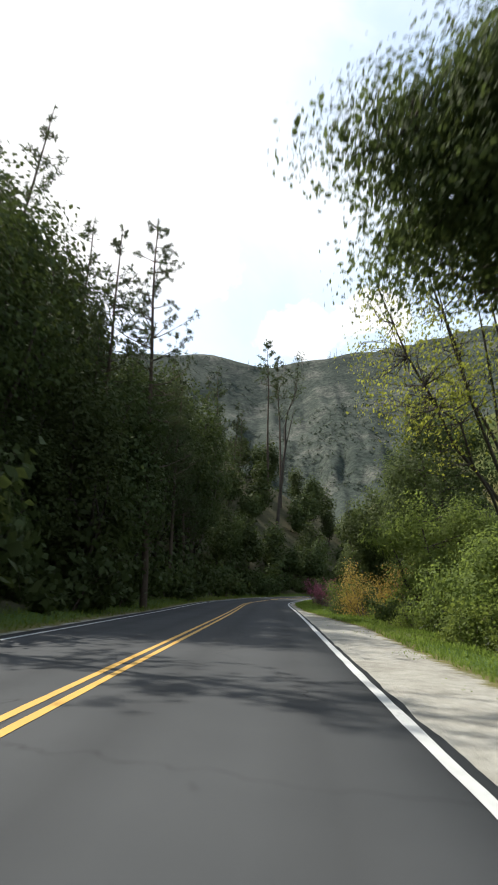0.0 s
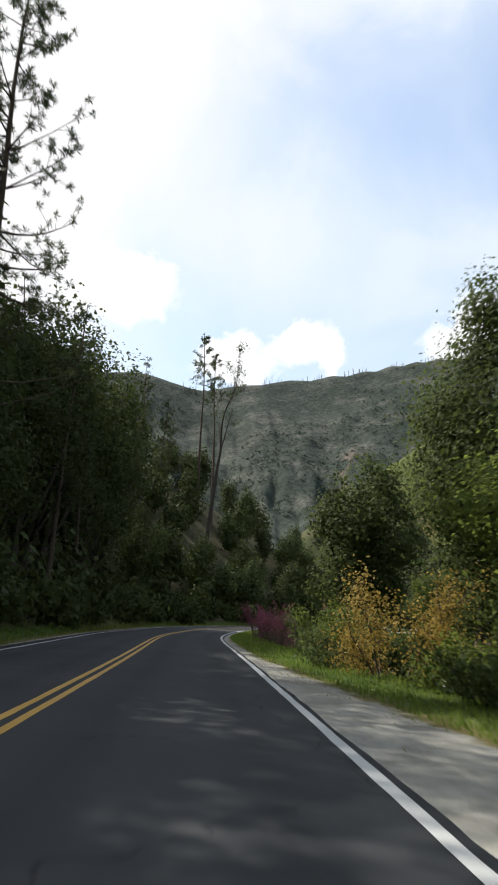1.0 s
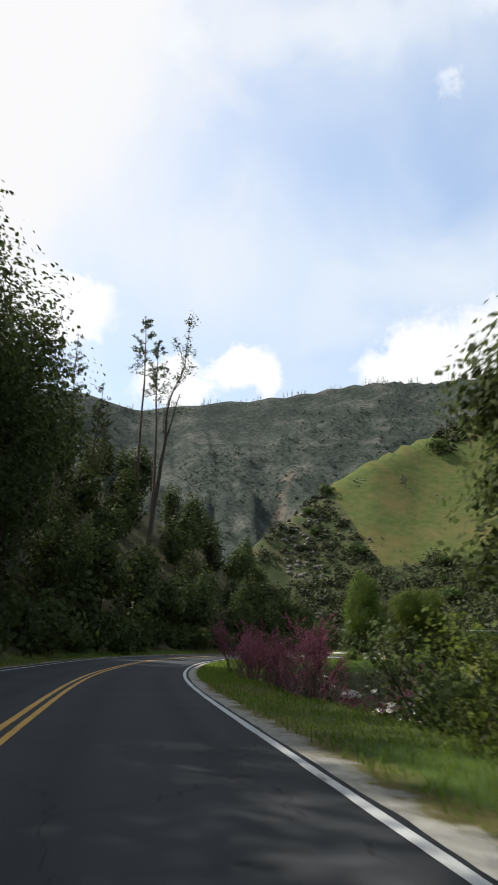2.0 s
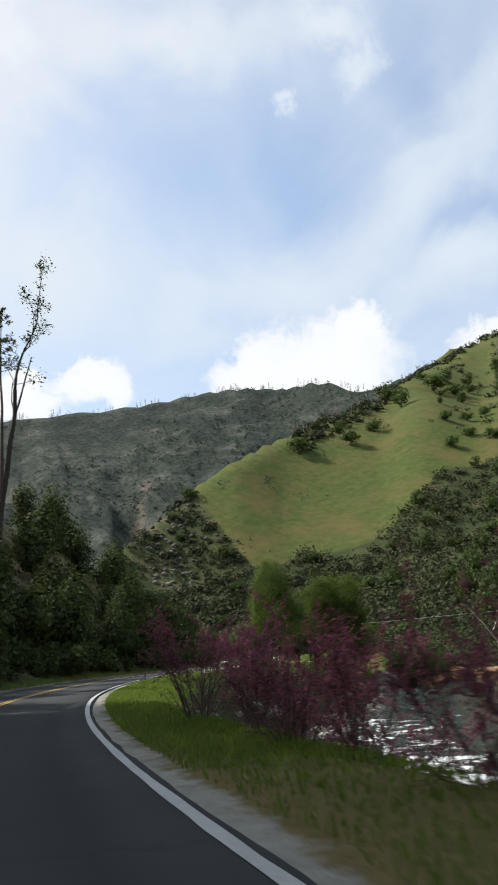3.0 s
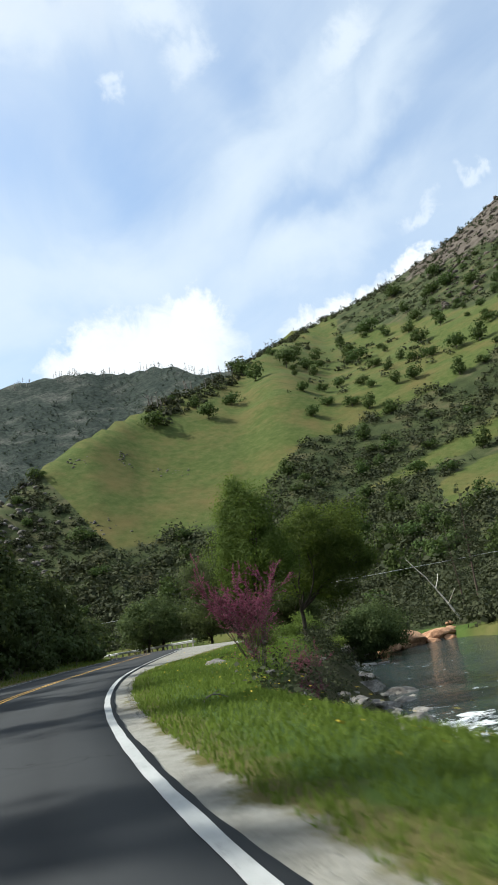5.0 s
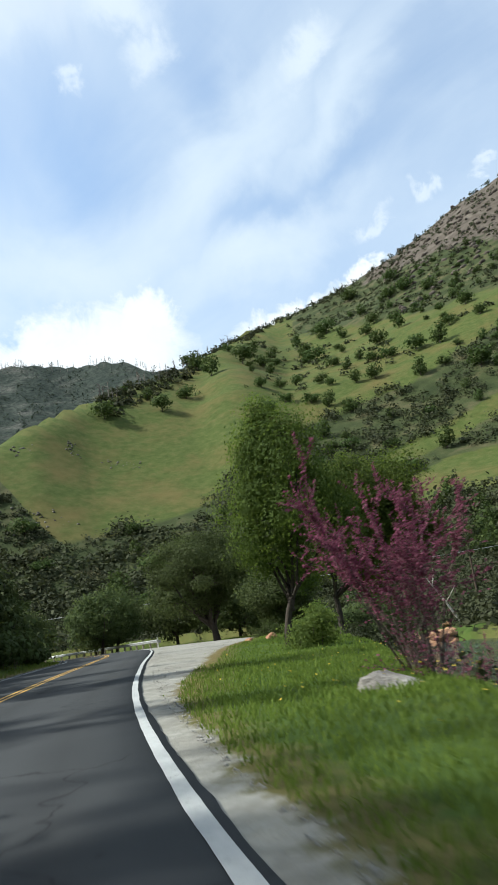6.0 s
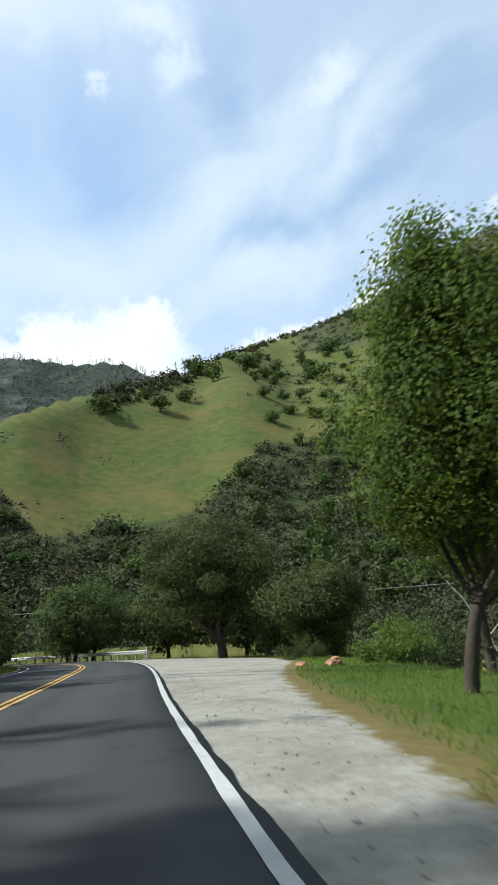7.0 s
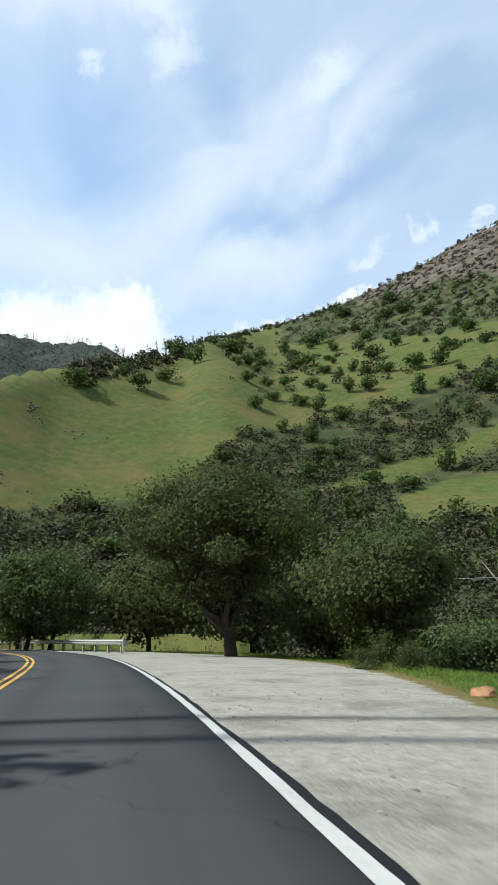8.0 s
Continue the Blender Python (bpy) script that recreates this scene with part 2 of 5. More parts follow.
def ground_material():
    """Grass, bare earth and gravel, told apart by the distances stored on the sheet."""
    m, t, b = shader("ground", 0.95, 0.1)
    p = position(t)

    def stored(name):
        a = t.nodes.new("ShaderNodeAttribute")
        a.attribute_name = name
        return a.outputs["Fac"]

    big, mid, fine = noisen(t, 0.02, 5, 0.6, p), noisen(t, 0.25, 5, 0.65, p), noisen(t, 5.0, 5, 0.7, p)
    grass = ramp(t, mid, [(0.3, (0.034, 0.062, 0.012)), (0.52, (0.055, 0.088, 0.019)), (0.75, (0.082, 0.104, 0.028))])
    dry = ramp(t, fine, [(0.3, (0.12, 0.085, 0.038)), (0.7, (0.21, 0.15, 0.07))])
    grass = mixc(t, ramp(t, big, [(0.50, (0, 0, 0)), (0.66, (0.8, 0.8, 0.8))]), grass, dry)
    stone = ramp(t, fine, [(0.25, (0.17, 0.168, 0.150)), (0.5, (0.275, 0.272, 0.245)), (0.8, (0.40, 0.395, 0.36))])
    stone = mixc(t, mathn(t, "MULTIPLY", noisen(t, 0.8, 5, 0.6, p), 0.55), stone, (0.29, 0.275, 0.225))
    stone = mixc(t, ramp(t, noisen(t, 0.45, 6, 0.7, p, 0.6), [(0.47, (0, 0, 0)), (0.66, (0.7, 0.7, 0.7))]), stone, (0.150, 0.138, 0.115))
    stone = mixc(t, ramp(t, noisen(t, 2.6, 5, 0.75, p), [(0.54, (0, 0, 0)), (0.70, (0.5, 0.5, 0.5))]), stone, (0.12, 0.115, 0.10))
    earth = ramp(t, mid, [(0.3, (0.034, 0.038, 0.018)), (0.7, (0.085, 0.076, 0.042))])
    scrub = ramp(t, noisen(t, 0.06, 6, 0.65, p), [(0.36, (0.026, 0.036, 0.014)), (0.52, (0.045, 0.056, 0.022)), (0.70, (0.095, 0.085, 0.045))])
    rock = ramp(t, noisen(t, 0.09, 8, 0.72, p), [(0.3, (0.042, 0.036, 0.030)), (0.5, (0.088, 0.074, 0.060)), (0.7, (0.15, 0.132, 0.11))])
    ragged = mathn(t, "MULTIPLY", mathn(t, "SUBTRACT", noisen(t, 1.6, 6, 0.7, p), 0.5), 1.3)
    wide = mathn(t, "MULTIPLY", mathn(t, "SUBTRACT", noisen(t, 0.03, 6, 0.65, p), 0.5), 3.0)

    def mask(name, wobble, soft):
        return ramp(t, mathn(t, "ADD", mathn(t, "MULTIPLY", mathn(t, "ADD", stored(name), wobble), soft), 0.5), [(0.35, (0, 0, 0)), (0.65, (1, 1, 1))])

    upland = ramp(t, mid, [(0.3, (0.042, 0.061, 0.014)), (0.52, (0.064, 0.084, 0.022)), (0.75, (0.095, 0.100, 0.034))])
    upland = mixc(t, ramp(t, noisen(t, 0.035, 6, 0.65, p), [(0.46, (0, 0, 0)), (0.68, (0.5, 0.5, 0.5))]), upland, (0.145, 0.098, 0.042))
    grass = mixc(t, mask("upland", 0.0, 1.0), grass, upland)
    c = mixc(t, mask("woods", ragged, 0.5), grass, earth)
    c = mixc(t, mask("scrub", wide, 1.0), c, scrub)
    # far slopes: mottled tones shifted to blue-grey, haze mixed into the base colour
    far = ramp(t, noisen(t, 0.018, 8, 0.68, p, 0.4), [(0.34, (0.022, 0.030, 0.024)), (0.52, (0.038, 0.046, 0.036)), (0.70, (0.098, 0.094, 0.078))])
    trees = ramp(t, noisen(t, 0.16, 5, 0.75, p, 0.3), [(0.42, (0.52, 0.58, 0.60)), (0.58, (1.2, 1.24, 1.26))])
    far = mixc(t, 1.0, far, trees, "MULTIPLY")
    c = mixc(t, mask("faraway", 0.0, 1.0), c, far)
    c = mixc(t, mask("crag", wide, 1.0), c, rock)
    verge = mask("gravel", mathn(t, "ADD", mathn(t, "MULTIPLY", ragged, 1.3), 0.5), 0.8)
    c = mixc(t, mathn(t, "MULTIPLY", verge, 0.5), c, dry)
    worn = mathn(t, "MULTIPLY", mask("gravel", mathn(t, "ADD", mathn(t, "MULTIPLY", ragged, 2.0), 1.1), 0.9), mask("turnout", 0.0, 1.0))
    c = mixc(t, mathn(t, "MULTIPLY", worn, 0.42), c, dry)
    c = mixc(t, mask("gravel", ragged, 1.4), c, stone)
    wire(t, c, b.inputs["Base Color"])
    h = mathn(t, "ADD", noisen(t, 24, 4, 0.7, p), mathn(t, "MULTIPLY", fine, 1.5))
    bump(t, b, h, 0.6, 0.05)
    return m


def rock_material(name, dark, mid, light, scale=0.9):
    m, t, b = shader(name, 0.9, 0.2)
    p = position(t)
    n = noisen(t, scale, 8, 0.7, p, 0.6)
    n2 = noisen(t, scale * 7, 5, 0.7, p)
    f = mathn(t, "ADD", mathn(t, "MULTIPLY", n, 0.75), mathn(t, "MULTIPLY", n2, 0.25))
    wire(t, ramp(t, f, [(0.34, dark), (0.5, mid), (0.64, light)]), b.inputs["Base Color"])
    bump(t, b, f, 0.9, 0.25)
    return m


def water_material():
    m, t, b = shader("river_water", 0.09, 0.5)
    p = position(t)
    foam_n = noisen(t, 0.55, 8, 0.72, p, 0.8)
    zone = t.nodes.new("ShaderNodeAttribute")
    zone.attribute_name = "rapid"
    f = mathn(t, "ADD", foam_n, mathn(t, "MULTIPLY", zone.outputs["Fac"], 0.16))
    foam = ramp(t, f, [(0.64, (0, 0, 0)), (0.70, (1, 1, 1))])
    wire(t, mixc(t, foam, (0.018, 0.030, 0.026), (0.75, 0.78, 0.78)), b.inputs["Base Color"])
    wire(t, mathn(t, "ADD", mathn(t, "MULTIPLY", foam, 0.6), 0.08), b.inputs["Roughness"])
    bump(t, b, mathn(t, "ADD", noisen(t, 1.4, 5, 0.6, p, 1.0), mathn(t, "MULTIPLY", foam, 0.6)), 0.55, 0.35)
    return m


M_ASPHALT = asphalt_material()
M_WHITE = paint_material("white_road_paint", (0.42, 0.43, 0.42), 0.46)
M_YELLOW = paint_material("yellow_road_paint", (0.50, 0.29, 0.05), 0.44)
M_GROUND = ground_material()
M_WATER = water_material()
M_BARK = plain("dark_bark", (0.055, 0.045, 0.036), 0.95, 0, 0.45, 9, 0.8)
M_PINEBARK = plain("pine_bark", (0.075, 0.055, 0.042), 0.95, 0, 0.4, 9, 0.8)
M_GREYBARK = plain("grey_bark", (0.17, 0.15, 0.13), 0.95, 0, 0.35, 9, 0.8)
M_PALEBARK = plain("pale_bark", (0.50, 0.47, 0.42), 0.9, 0, 0.3, 9, 0.5)
M_OAK = leaf_material("oak_leaves", (0.034, 0.049, 0.018), (0.078, 0.102, 0.038), (0.15, 0.20, 0.055), 0.34)
M_OAKMID = leaf_material("green_oak_leaves", (0.046, 0.070, 0.017), (0.115, 0.155, 0.040), (0.27, 0.35, 0.07), 0.46)
M_OAKGREEN = leaf_material("turnout_oak_leaves", (0.036, 0.058, 0.015), (0.095, 0.135, 0.030), (0.20, 0.28, 0.04), 0.42)
M_OAKLIT = leaf_material("young_oak_leaves", (0.045, 0.068, 0.014), (0.12, 0.155, 0.036), (0.22, 0.27, 0.05), 0.4)
M_SPRING = leaf_material("spring_leaves", (0.10, 0.13, 0.02), (0.30, 0.33, 0.06), (0.42, 0.46, 0.07), 0.45)
M_FOREST = leaf_material("forest_leaves", (0.026, 0.038, 0.015), (0.064, 0.083, 0.031), (0.10, 0.135, 0.03), 0.26)
M_PINE = leaf_material("pine_needles", (0.025, 0.038, 0.018), (0.075, 0.095, 0.045), (0.11, 0.14, 0.05), 0.25)
M_CHAP = leaf_material("chaparral_leaves", (0.022, 0.028, 0.014), (0.056, 0.062, 0.031), (0.08, 0.095, 0.035), 0.18)
M_HILLOAK = leaf_material("hill_oak_leaves", (0.026, 0.044, 0.013), (0.072, 0.105, 0.030), (0.11, 0.16, 0.035), 0.25)
# grey-green far wood, paled and blued: distance haze put into the leaf colour
M_RIDGEHAZE = leaf_material("ridge_wood_leaves", (0.024, 0.034, 0.026), (0.060, 0.072, 0.052), (0.07, 0.09, 0.05), 0.2)
M_PALEGRAVEL = plain("pale_gravel", (0.30, 0.29, 0.265), 0.95, 0, 0.3, 30, 0.0)
M_ORANGE = leaf_material("orange_leaves", (0.14, 0.09, 0.025), (0.30, 0.21, 0.06), (0.38, 0.26, 0.06), 0.4)
M_REDBUD = leaf_material("redbud_blossom", (0.085, 0.028, 0.042), (0.34, 0.115, 0.175), (0.38, 0.11, 0.18), 0.36, (0.23, 0.075, 0.115))
M_TWIG = plain("twig_bark", (0.10, 0.075, 0.065), 0.95, 0, 0.35, 12, 0.4)
M_GRASS = leaf_material("grass_blades", (0.070, 0.112, 0.016), (0.165, 0.212, 0.044), (0.23, 0.32, 0.05), 0.4)
M_FLOWER = plain("yellow_flowers", (0.62, 0.46, 0.05), 0.7, 0, 0.2, 20, 0.0)
M_GREYROCK = rock_material("grey_rock", (0.07, 0.065, 0.058), (0.20, 0.185, 0.165), (0.42, 0.40, 0.36))
M_BROWNROCK = rock_material("brown_rock", (0.04, 0.034, 0.029), (0.085, 0.071, 0.058), (0.155, 0.135, 0.112), 0.12)
M_SPURROCK = rock_material("spur_rock", (0.06, 0.054, 0.047), (0.125, 0.112, 0.098), (0.22, 0.20, 0.175), 0.25)
M_ORANGEROCK = rock_material("orange_rock", (0.14, 0.08, 0.05), (0.38, 0.21, 0.12), (0.55, 0.36, 0.22))
M_STEEL = plain("galvanised_steel", (0.55, 0.56, 0.56), 0.42, 0.75, 0.15, 6, 0.1)
M_POST = plain("weathered_post", (0.24, 0.21, 0.17), 0.9, 0, 0.3, 14, 0.5)
M_MARKER = plain("white_plastic", (0.72, 0.72, 0.70), 0.5, 0, 0.1, 10, 0.0)
M_CABLE = plain("weathered_cable", (0.42, 0.42, 0.42), 0.6, 0.2, 0.1, 4, 0.0)


# ---- mesh helpers ----
def mesh_object(name, verts, faces, material, parent=None, label="", smooth=False):
    me = bpy.data.meshes.new(name)
    verts = np.asarray(verts, float)
    if isinstance(faces, np.ndarray):
        k = faces.shape[1]
        me.vertices.add(len(verts))
        me.vertices.foreach_set("co", verts.ravel())
        me.loops.add(faces.size)
        me.loops.foreach_set("vertex_index", faces.ravel().astype(np.int32))
        me.polygons.add(len(faces))
        me.polygons.foreach_set("loop_start", np.arange(0, faces.size, k, dtype=np.int32))
        me.update(calc_edges=True)
    else:
        me.from_pydata([tuple(v) for v in verts], [], faces)
        me.update()
    me.materials.append(material)
    if smooth:
        me.polygons.foreach_set("use_smooth", np.ones(len(me.polygons), bool))
    ob = new(name, me)
    if parent is not None:
        ob.parent = parent
    if label:
        tagged(ob, label)
    return ob


def store(ob, name, values):
    a = ob.data.attributes.new(name, "FLOAT", "POINT")
    a.data.foreach_set("value", np.asarray(values, np.float32).ravel())


def part(name, bm, material, parent, label=""):
    me = bpy.data.meshes.new(name)
    bm.to_mesh(me)
    bm.free()
    me.materials.append(material)
    ob = new(name, me)
    ob.parent = parent
    if label:
        tagged(ob, label)
    return ob


def root(name, x, y, z, label, category, group="", kind="", turn=0.0, size=1.0):
    ob = new(name)
    ob.empty_display_size = 0.2
    ob.matrix_world = pose(x, y, z, 0, 0, turn) @ Matrix.Scale(size, 4)
    return tagged(ob, label, category, group, kind)


def fbm(x, y, scale, octaves=4, seed=0):
    """Smooth value noise on arrays."""
    rng = np.random.RandomState(100 + seed)
    total, amp, norm = np.zeros(np.shape(x)), 1.0, 0.0
    for o in range(octaves):
        table = rng.rand(64, 64)
        u, v = np.asarray(x) / scale + 17.3 * o, np.asarray(y) / scale + 9.1 * o
        i, j = np.floor(u).astype(int), np.floor(v).astype(int)
        fu, fv = u - i, v - j
        fu, fv = fu * fu * (3 - 2 * fu), fv * fv * (3 - 2 * fv)
        i, j = i % 64, j % 64
        i1, j1 = (i + 1) % 64, (j + 1) % 64
        val = (table[i, j] * (1 - fu) + table[i1, j] * fu) * (1 - fv) + (table[i, j1] * (1 - fu) + table[i1, j1] * fu) * fv
        total, norm, amp, scale = total + amp * (val - 0.5), norm + amp, amp * 0.5, scale * 0.5
    return total / norm * 2


# ---- the road's line: curvature every 8 m, from 0 at the start of the drive ----
BEND = [0.00491, 0.00201, 0.00028, -0.00014, -0.00018, -0.00083, -0.00081, 0.00217, 0.00614, 0.00672, 0.00758, 0.01098,
        0.00869, 0.01041, 0.00675, 0.0059, 0.00048, 0.00317, -0.00219, -0.00207, -0.0040, -0.009, -0.012, -0.014, -0.016,
        -0.018, -0.018, -0.016, -0.014, -0.010, -0.006, -0.003, -0.002, 0.0]
GRADE = [0.2, 0.2, 0.25, 0.59, 0.7, 0.55, 0.34, 0.12]
LANE = 3.45


def road_line():
    s = np.arange(0, 264.1, 1.0)
    k = np.interp(s, np.arange(len(BEND)) * 8.0, BEND)
    h = 0.0178 + np.concatenate([[0], np.cumsum((k[1:] + k[:-1]) / 2)])
    hm = (h[1:] + h[:-1]) / 2
    x = -1.738 + np.concatenate([[0], np.cumsum(np.sin(hm))])
    y = 9.644 + np.concatenate([[0], np.cumsum(np.cos(hm))])
    back = np.arange(-120, 0, 1.0)
    x = np.concatenate([-1.738 + back * math.sin(0.0178), x])
    y = np.concatenate([9.644 + back * math.cos(0.0178), y])
    h = np.concatenate([np.full(120, 0.0178), h])
    ahead = np.arange(1, 81, 1.0)
    x = np.concatenate([x, x[-1] + ahead * math.sin(h[-1])])
    y = np.concatenate([y, y[-1] + ahead * math.cos(h[-1])])
    h = np.concatenate([h, np.full(80, h[-1])])
    return np.concatenate([back, s, 264 + ahead]), x, y, h


RS, RX, RY, RH = road_line()


def road_z(s):
    return np.interp(s, np.linspace(0, 264, len(GRADE)), GRADE)


def at_road(s, u, z=0.0):
    """The place u metres right of the centre line, s metres along it."""
    x, y, h = np.interp(s, RS, RX), np.interp(s, RS, RY), np.interp(s, RS, RH)
    return x + np.cos(h) * u, y - np.sin(h) * u, road_z(s) + z


def to_road(x, y):
    """Along and across the road for arrays of places."""
    x, y = np.atleast_1d(np.asarray(x, float)), np.atleast_1d(np.asarray(y, float))
    s, u = np.empty(x.shape), np.empty(x.shape)
    for k in range(0, len(x), 4000):
        d = (x[k:k + 4000, None] - RX) ** 2 + (y[k:k + 4000, None] - RY) ** 2
        j = d.argmin(1)
        dx, dy = x[k:k + 4000] - RX[j], y[k:k + 4000] - RY[j]
        along = dx * np.sin(RH[j]) + dy * np.cos(RH[j])
        s[k:k + 4000] = RS[j] + np.clip(along, -0.6, 0.6)
        side = dx * np.cos(RH[j]) - dy * np.sin(RH[j])
        u[k:k + 4000] = np.sign(side) * np.maximum(np.sqrt(d[np.arange(len(j)), j] - np.clip(along, -0.6, 0.6) ** 2 + 1e-9), 0)
    return s, u


def gravel_edge(s):
    return np.interp(s, [-60, 5, 14, 22, 30, 38, 46, 100, 112, 117, 121, 126, 135, 142, 149, 156, 167, 180, 190, 200, 215],
                     [4.6, 4.8, 5.2, 5.2, 5.3, 4.5, 3.92, 3.9, 3.92, 4.05, 4.45, 5.2, 6.2, 7.1, 8.6, 10.6, 12.6, 12.0, 9.0, 6.0, 4.4])


def bank_edge(s):
    return np.interp(s, [-60, 18, 40, 56, 72, 80, 86, 97, 103, 110, 116, 124, 130, 138, 150, 170, 190, 210, 260],
                     [7.5, 7.2, 7.2, 6.4, 6.0, 5.6, 5.9, 6.1, 6.0, 6.5, 8.0, 10.0, 11.5, 12.8, 14.0, 16.5, 16.0, 9.0, 7.5])


# ---- the lie of the land ----
HX, HY = 12.0, 110.0        # the hills are laid out by bearing and distance from here
SKY_AZ = np.radians([-180, -120, -60, -12, -4, 2, 6, 10, 14, 18, 22, 25, 28, 31.5, 36, 44, 51.5, 58.5, 63, 67, 75, 95, 120, 150, 180])
SKY_EL = np.radians([16, 16, 18, 20, 20.6, 19.3, 20.2, 20.7, 21.2, 21.8, 22.3, 22.4, 22.0, 22.6, 21.1, 23.4, 25.0, 27.4, 29.0, 29.9, 31, 29, 24, 18, 16])
SKY_R = np.array([900, 900, 900, 1300, 1300, 1300, 1300, 1300, 1300, 1300, 1300, 1300, 1300, 1250, 1150, 1050, 1000, 950, 900, 880, 850, 800, 750, 800, 900])
FOOT_R = np.array([400, 400, 300, 250, 220, 210, 205, 200, 195, 190, 185, 178, 170, 160, 145, 120, 100, 88, 80, 75, 70, 66, 70, 90, 400])


def scrub_band(azd, r, rf):
    """Above 0 in the belts of brush that slant across the front hill, below 0 on open grass."""
    top = np.interp(azd, [24, 30, 36, 40, 43.6, 50.8, 57.5, 63, 75], [258, 262, 275, 300, 342, 368, 386, 425, 520])
    low = np.interp(azd, [40, 44.8, 48.4, 56.3, 62, 75], [180, 262, 288, 322, 344, 400])
    belt = np.minimum(top - r, r - low) / 9
    foot = np.interp(azd, [20, 40, 46, 51.5, 54, 61.6, 75], [245, 262, 276, 288, 292, 320, 352])
    hollow = np.interp(azd, [50, 54, 58, 62, 75], [0, 270, 292, 298, 305])
    under = np.minimum(foot - r, np.where((azd > 54) & (r > 236), r - hollow, 40.0)) / 9
    peak = np.clip((azd - 47) / 6, 0, 1) * np.clip((r - np.interp(azd, [44, 52, 60, 70], [950, 700, 560, 480])) / 60, -1, 1) * 1.6 - 1.2 * (azd < 47)
    return np.clip(np.maximum(np.maximum(belt, under), np.where(r > 420, peak, -2)), -2, 2)


def eased(az):
    """The skyline's height over a bearing, with its corners rounded off."""
    step = np.radians([-1.6, -0.8, 0.0, 0.8, 1.6])
    return sum(k * np.interp(az + d, SKY_AZ, SKY_EL) for k, d in zip((0.1, 0.24, 0.32, 0.24, 0.1), step))


def height(x, y):
    """Ground height for arrays of places, and the stored distances for the surface."""
    shape = np.shape(x)
    x, y = np.ravel(x).astype(float), np.ravel(y).astype(float)
    s, u = to_road(x, y)
    zr = road_z(s)
    # hills by bearing
    dx, dy = x - HX, y - HY
    r, az = np.hypot(dx, dy), np.arctan2(dx, dy)
    el, rc, rf = eased(az), np.interp(az, SKY_AZ, SKY_R), np.interp(az, SKY_AZ, FOOT_R)
    azd = np.degrees(az)
    # the front hill: its crest falls away to the left, where a valley runs back to the far ridge
    c_az = [8, 13, 16, 19, 21.5, 24.6, 28, 31, 36, 41, 46]
    c_el = np.radians(np.interp(azd, c_az, [5.0, 10.5, 12.6, 14.6, 16.6, 18.1, 19.3, 19.9, 20.9, 22.4, 23.85]))
    c_rc = np.interp(azd, c_az, [250, 265, 285, 315, 335, 352, 390, 430, 490, 640, 1030])
    c_el, c_rc = np.where(azd > 46, el, c_el), np.where(azd > 46, rc, c_rc)
    to_peak = np.clip((azd - 33.0) / 13.0, 0, 1)
    to_peak = to_peak * to_peak * (3 - 2 * to_peak)

    def climb(r_):
        k_ = np.clip((r_ - rf) / np.maximum(290 - rf, 1), 0, 1)
        low_ = np.where(r_ < 290, radians(-2.2) + radians(12.6) * k_ ** 0.85, np.radians(np.interp(r_, [290, 345, 400, 560], [10.4, 14.6, 18.0, 22.5])))
        far_ = np.where(r_ > 400, radians(18) + (np.maximum(el, radians(19)) - radians(18)) * np.clip((r_ - 400) / (rc - 400), 0, 1) ** 0.8, low_)
        return low_ * (1 - to_peak) + far_ * to_peak

    e_front = climb(r) * np.where(azd < 46, c_el / np.maximum(climb(c_rc), 0.01), 1.0)
    e_front = np.where(r > c_rc, c_el - (r - c_rc) / 130 * radians(7), e_front)
    e_front = np.where(azd > 7, e_front, -1.0)
    kv = np.clip((r - rf) / np.maximum(rc - rf, 1), 0, 1)
    e_valley = radians(0.5) + (el - radians(0.5)) * np.clip((kv - 0.14) / 0.86, 0, 1) ** 1.05
    e_valley = np.where(azd > 41, -1.0, e_valley)
    e = np.maximum(e_front, e_valley)
    behind = (e_valley > e_front) | (azd < 7)
    hill = r * np.tan(np.maximum(e, radians(-3)))
    hill = np.where(r > rc, rc * np.tan(el) - (r - rc) * 0.35, hill)
    rough = np.clip((r - 150) / 250, 0, 1)
    calm = 1 - 0.75 * np.exp(-((r - np.where(behind, rc, c_rc)) / np.where(behind, 140, 55)) ** 2)
    hill = hill + rough * calm * (fbm(x, y, 160, 5, 3) * 16 * np.clip(r / 700, 0.15, 1.2) + fbm(x, y, 38, 4, 5) * 3.0)
    # gullies and spurs that run down the far slopes
    gully = 1 - 2.2 * np.abs(fbm(azd * 13 + r * 0.05, r * 0.16, 60, 4, 14))
    hill = hill + np.where(behind & (r > 330), gully * 24 * np.clip(4 * kv * (1 - kv), 0, 1) * np.clip((r - 330) / 150, 0, 1), 0)
    hill = np.where(r < rf, -6.0, np.maximum(hill, -6.0))
    # right of the road: shoulder, grass bench, bank, river bed
    be = bank_edge(s)
    bench = zr - 0.03 - np.clip(u - 4.2, 0, 30) * 0.035 + fbm(x, y, 3.5, 3, 8) * 0.10 * np.clip((u - gravel_edge(s)) / 1.5, 0, 1)
    drop = np.clip((u - be) / 7.0, 0, 1)
    right = bench + (-5.6 - bench) * (drop * drop * (3 - 2 * drop)) ** 0.8 + fbm(x, y, 6, 4, 9) * 0.9 * np.clip((u - be) / 3, 0, 1) * np.clip((30 - u + be) / 20, 0.2, 1)
    # left of the road: a grassy edge, then the steep wooded hill
    v = -u
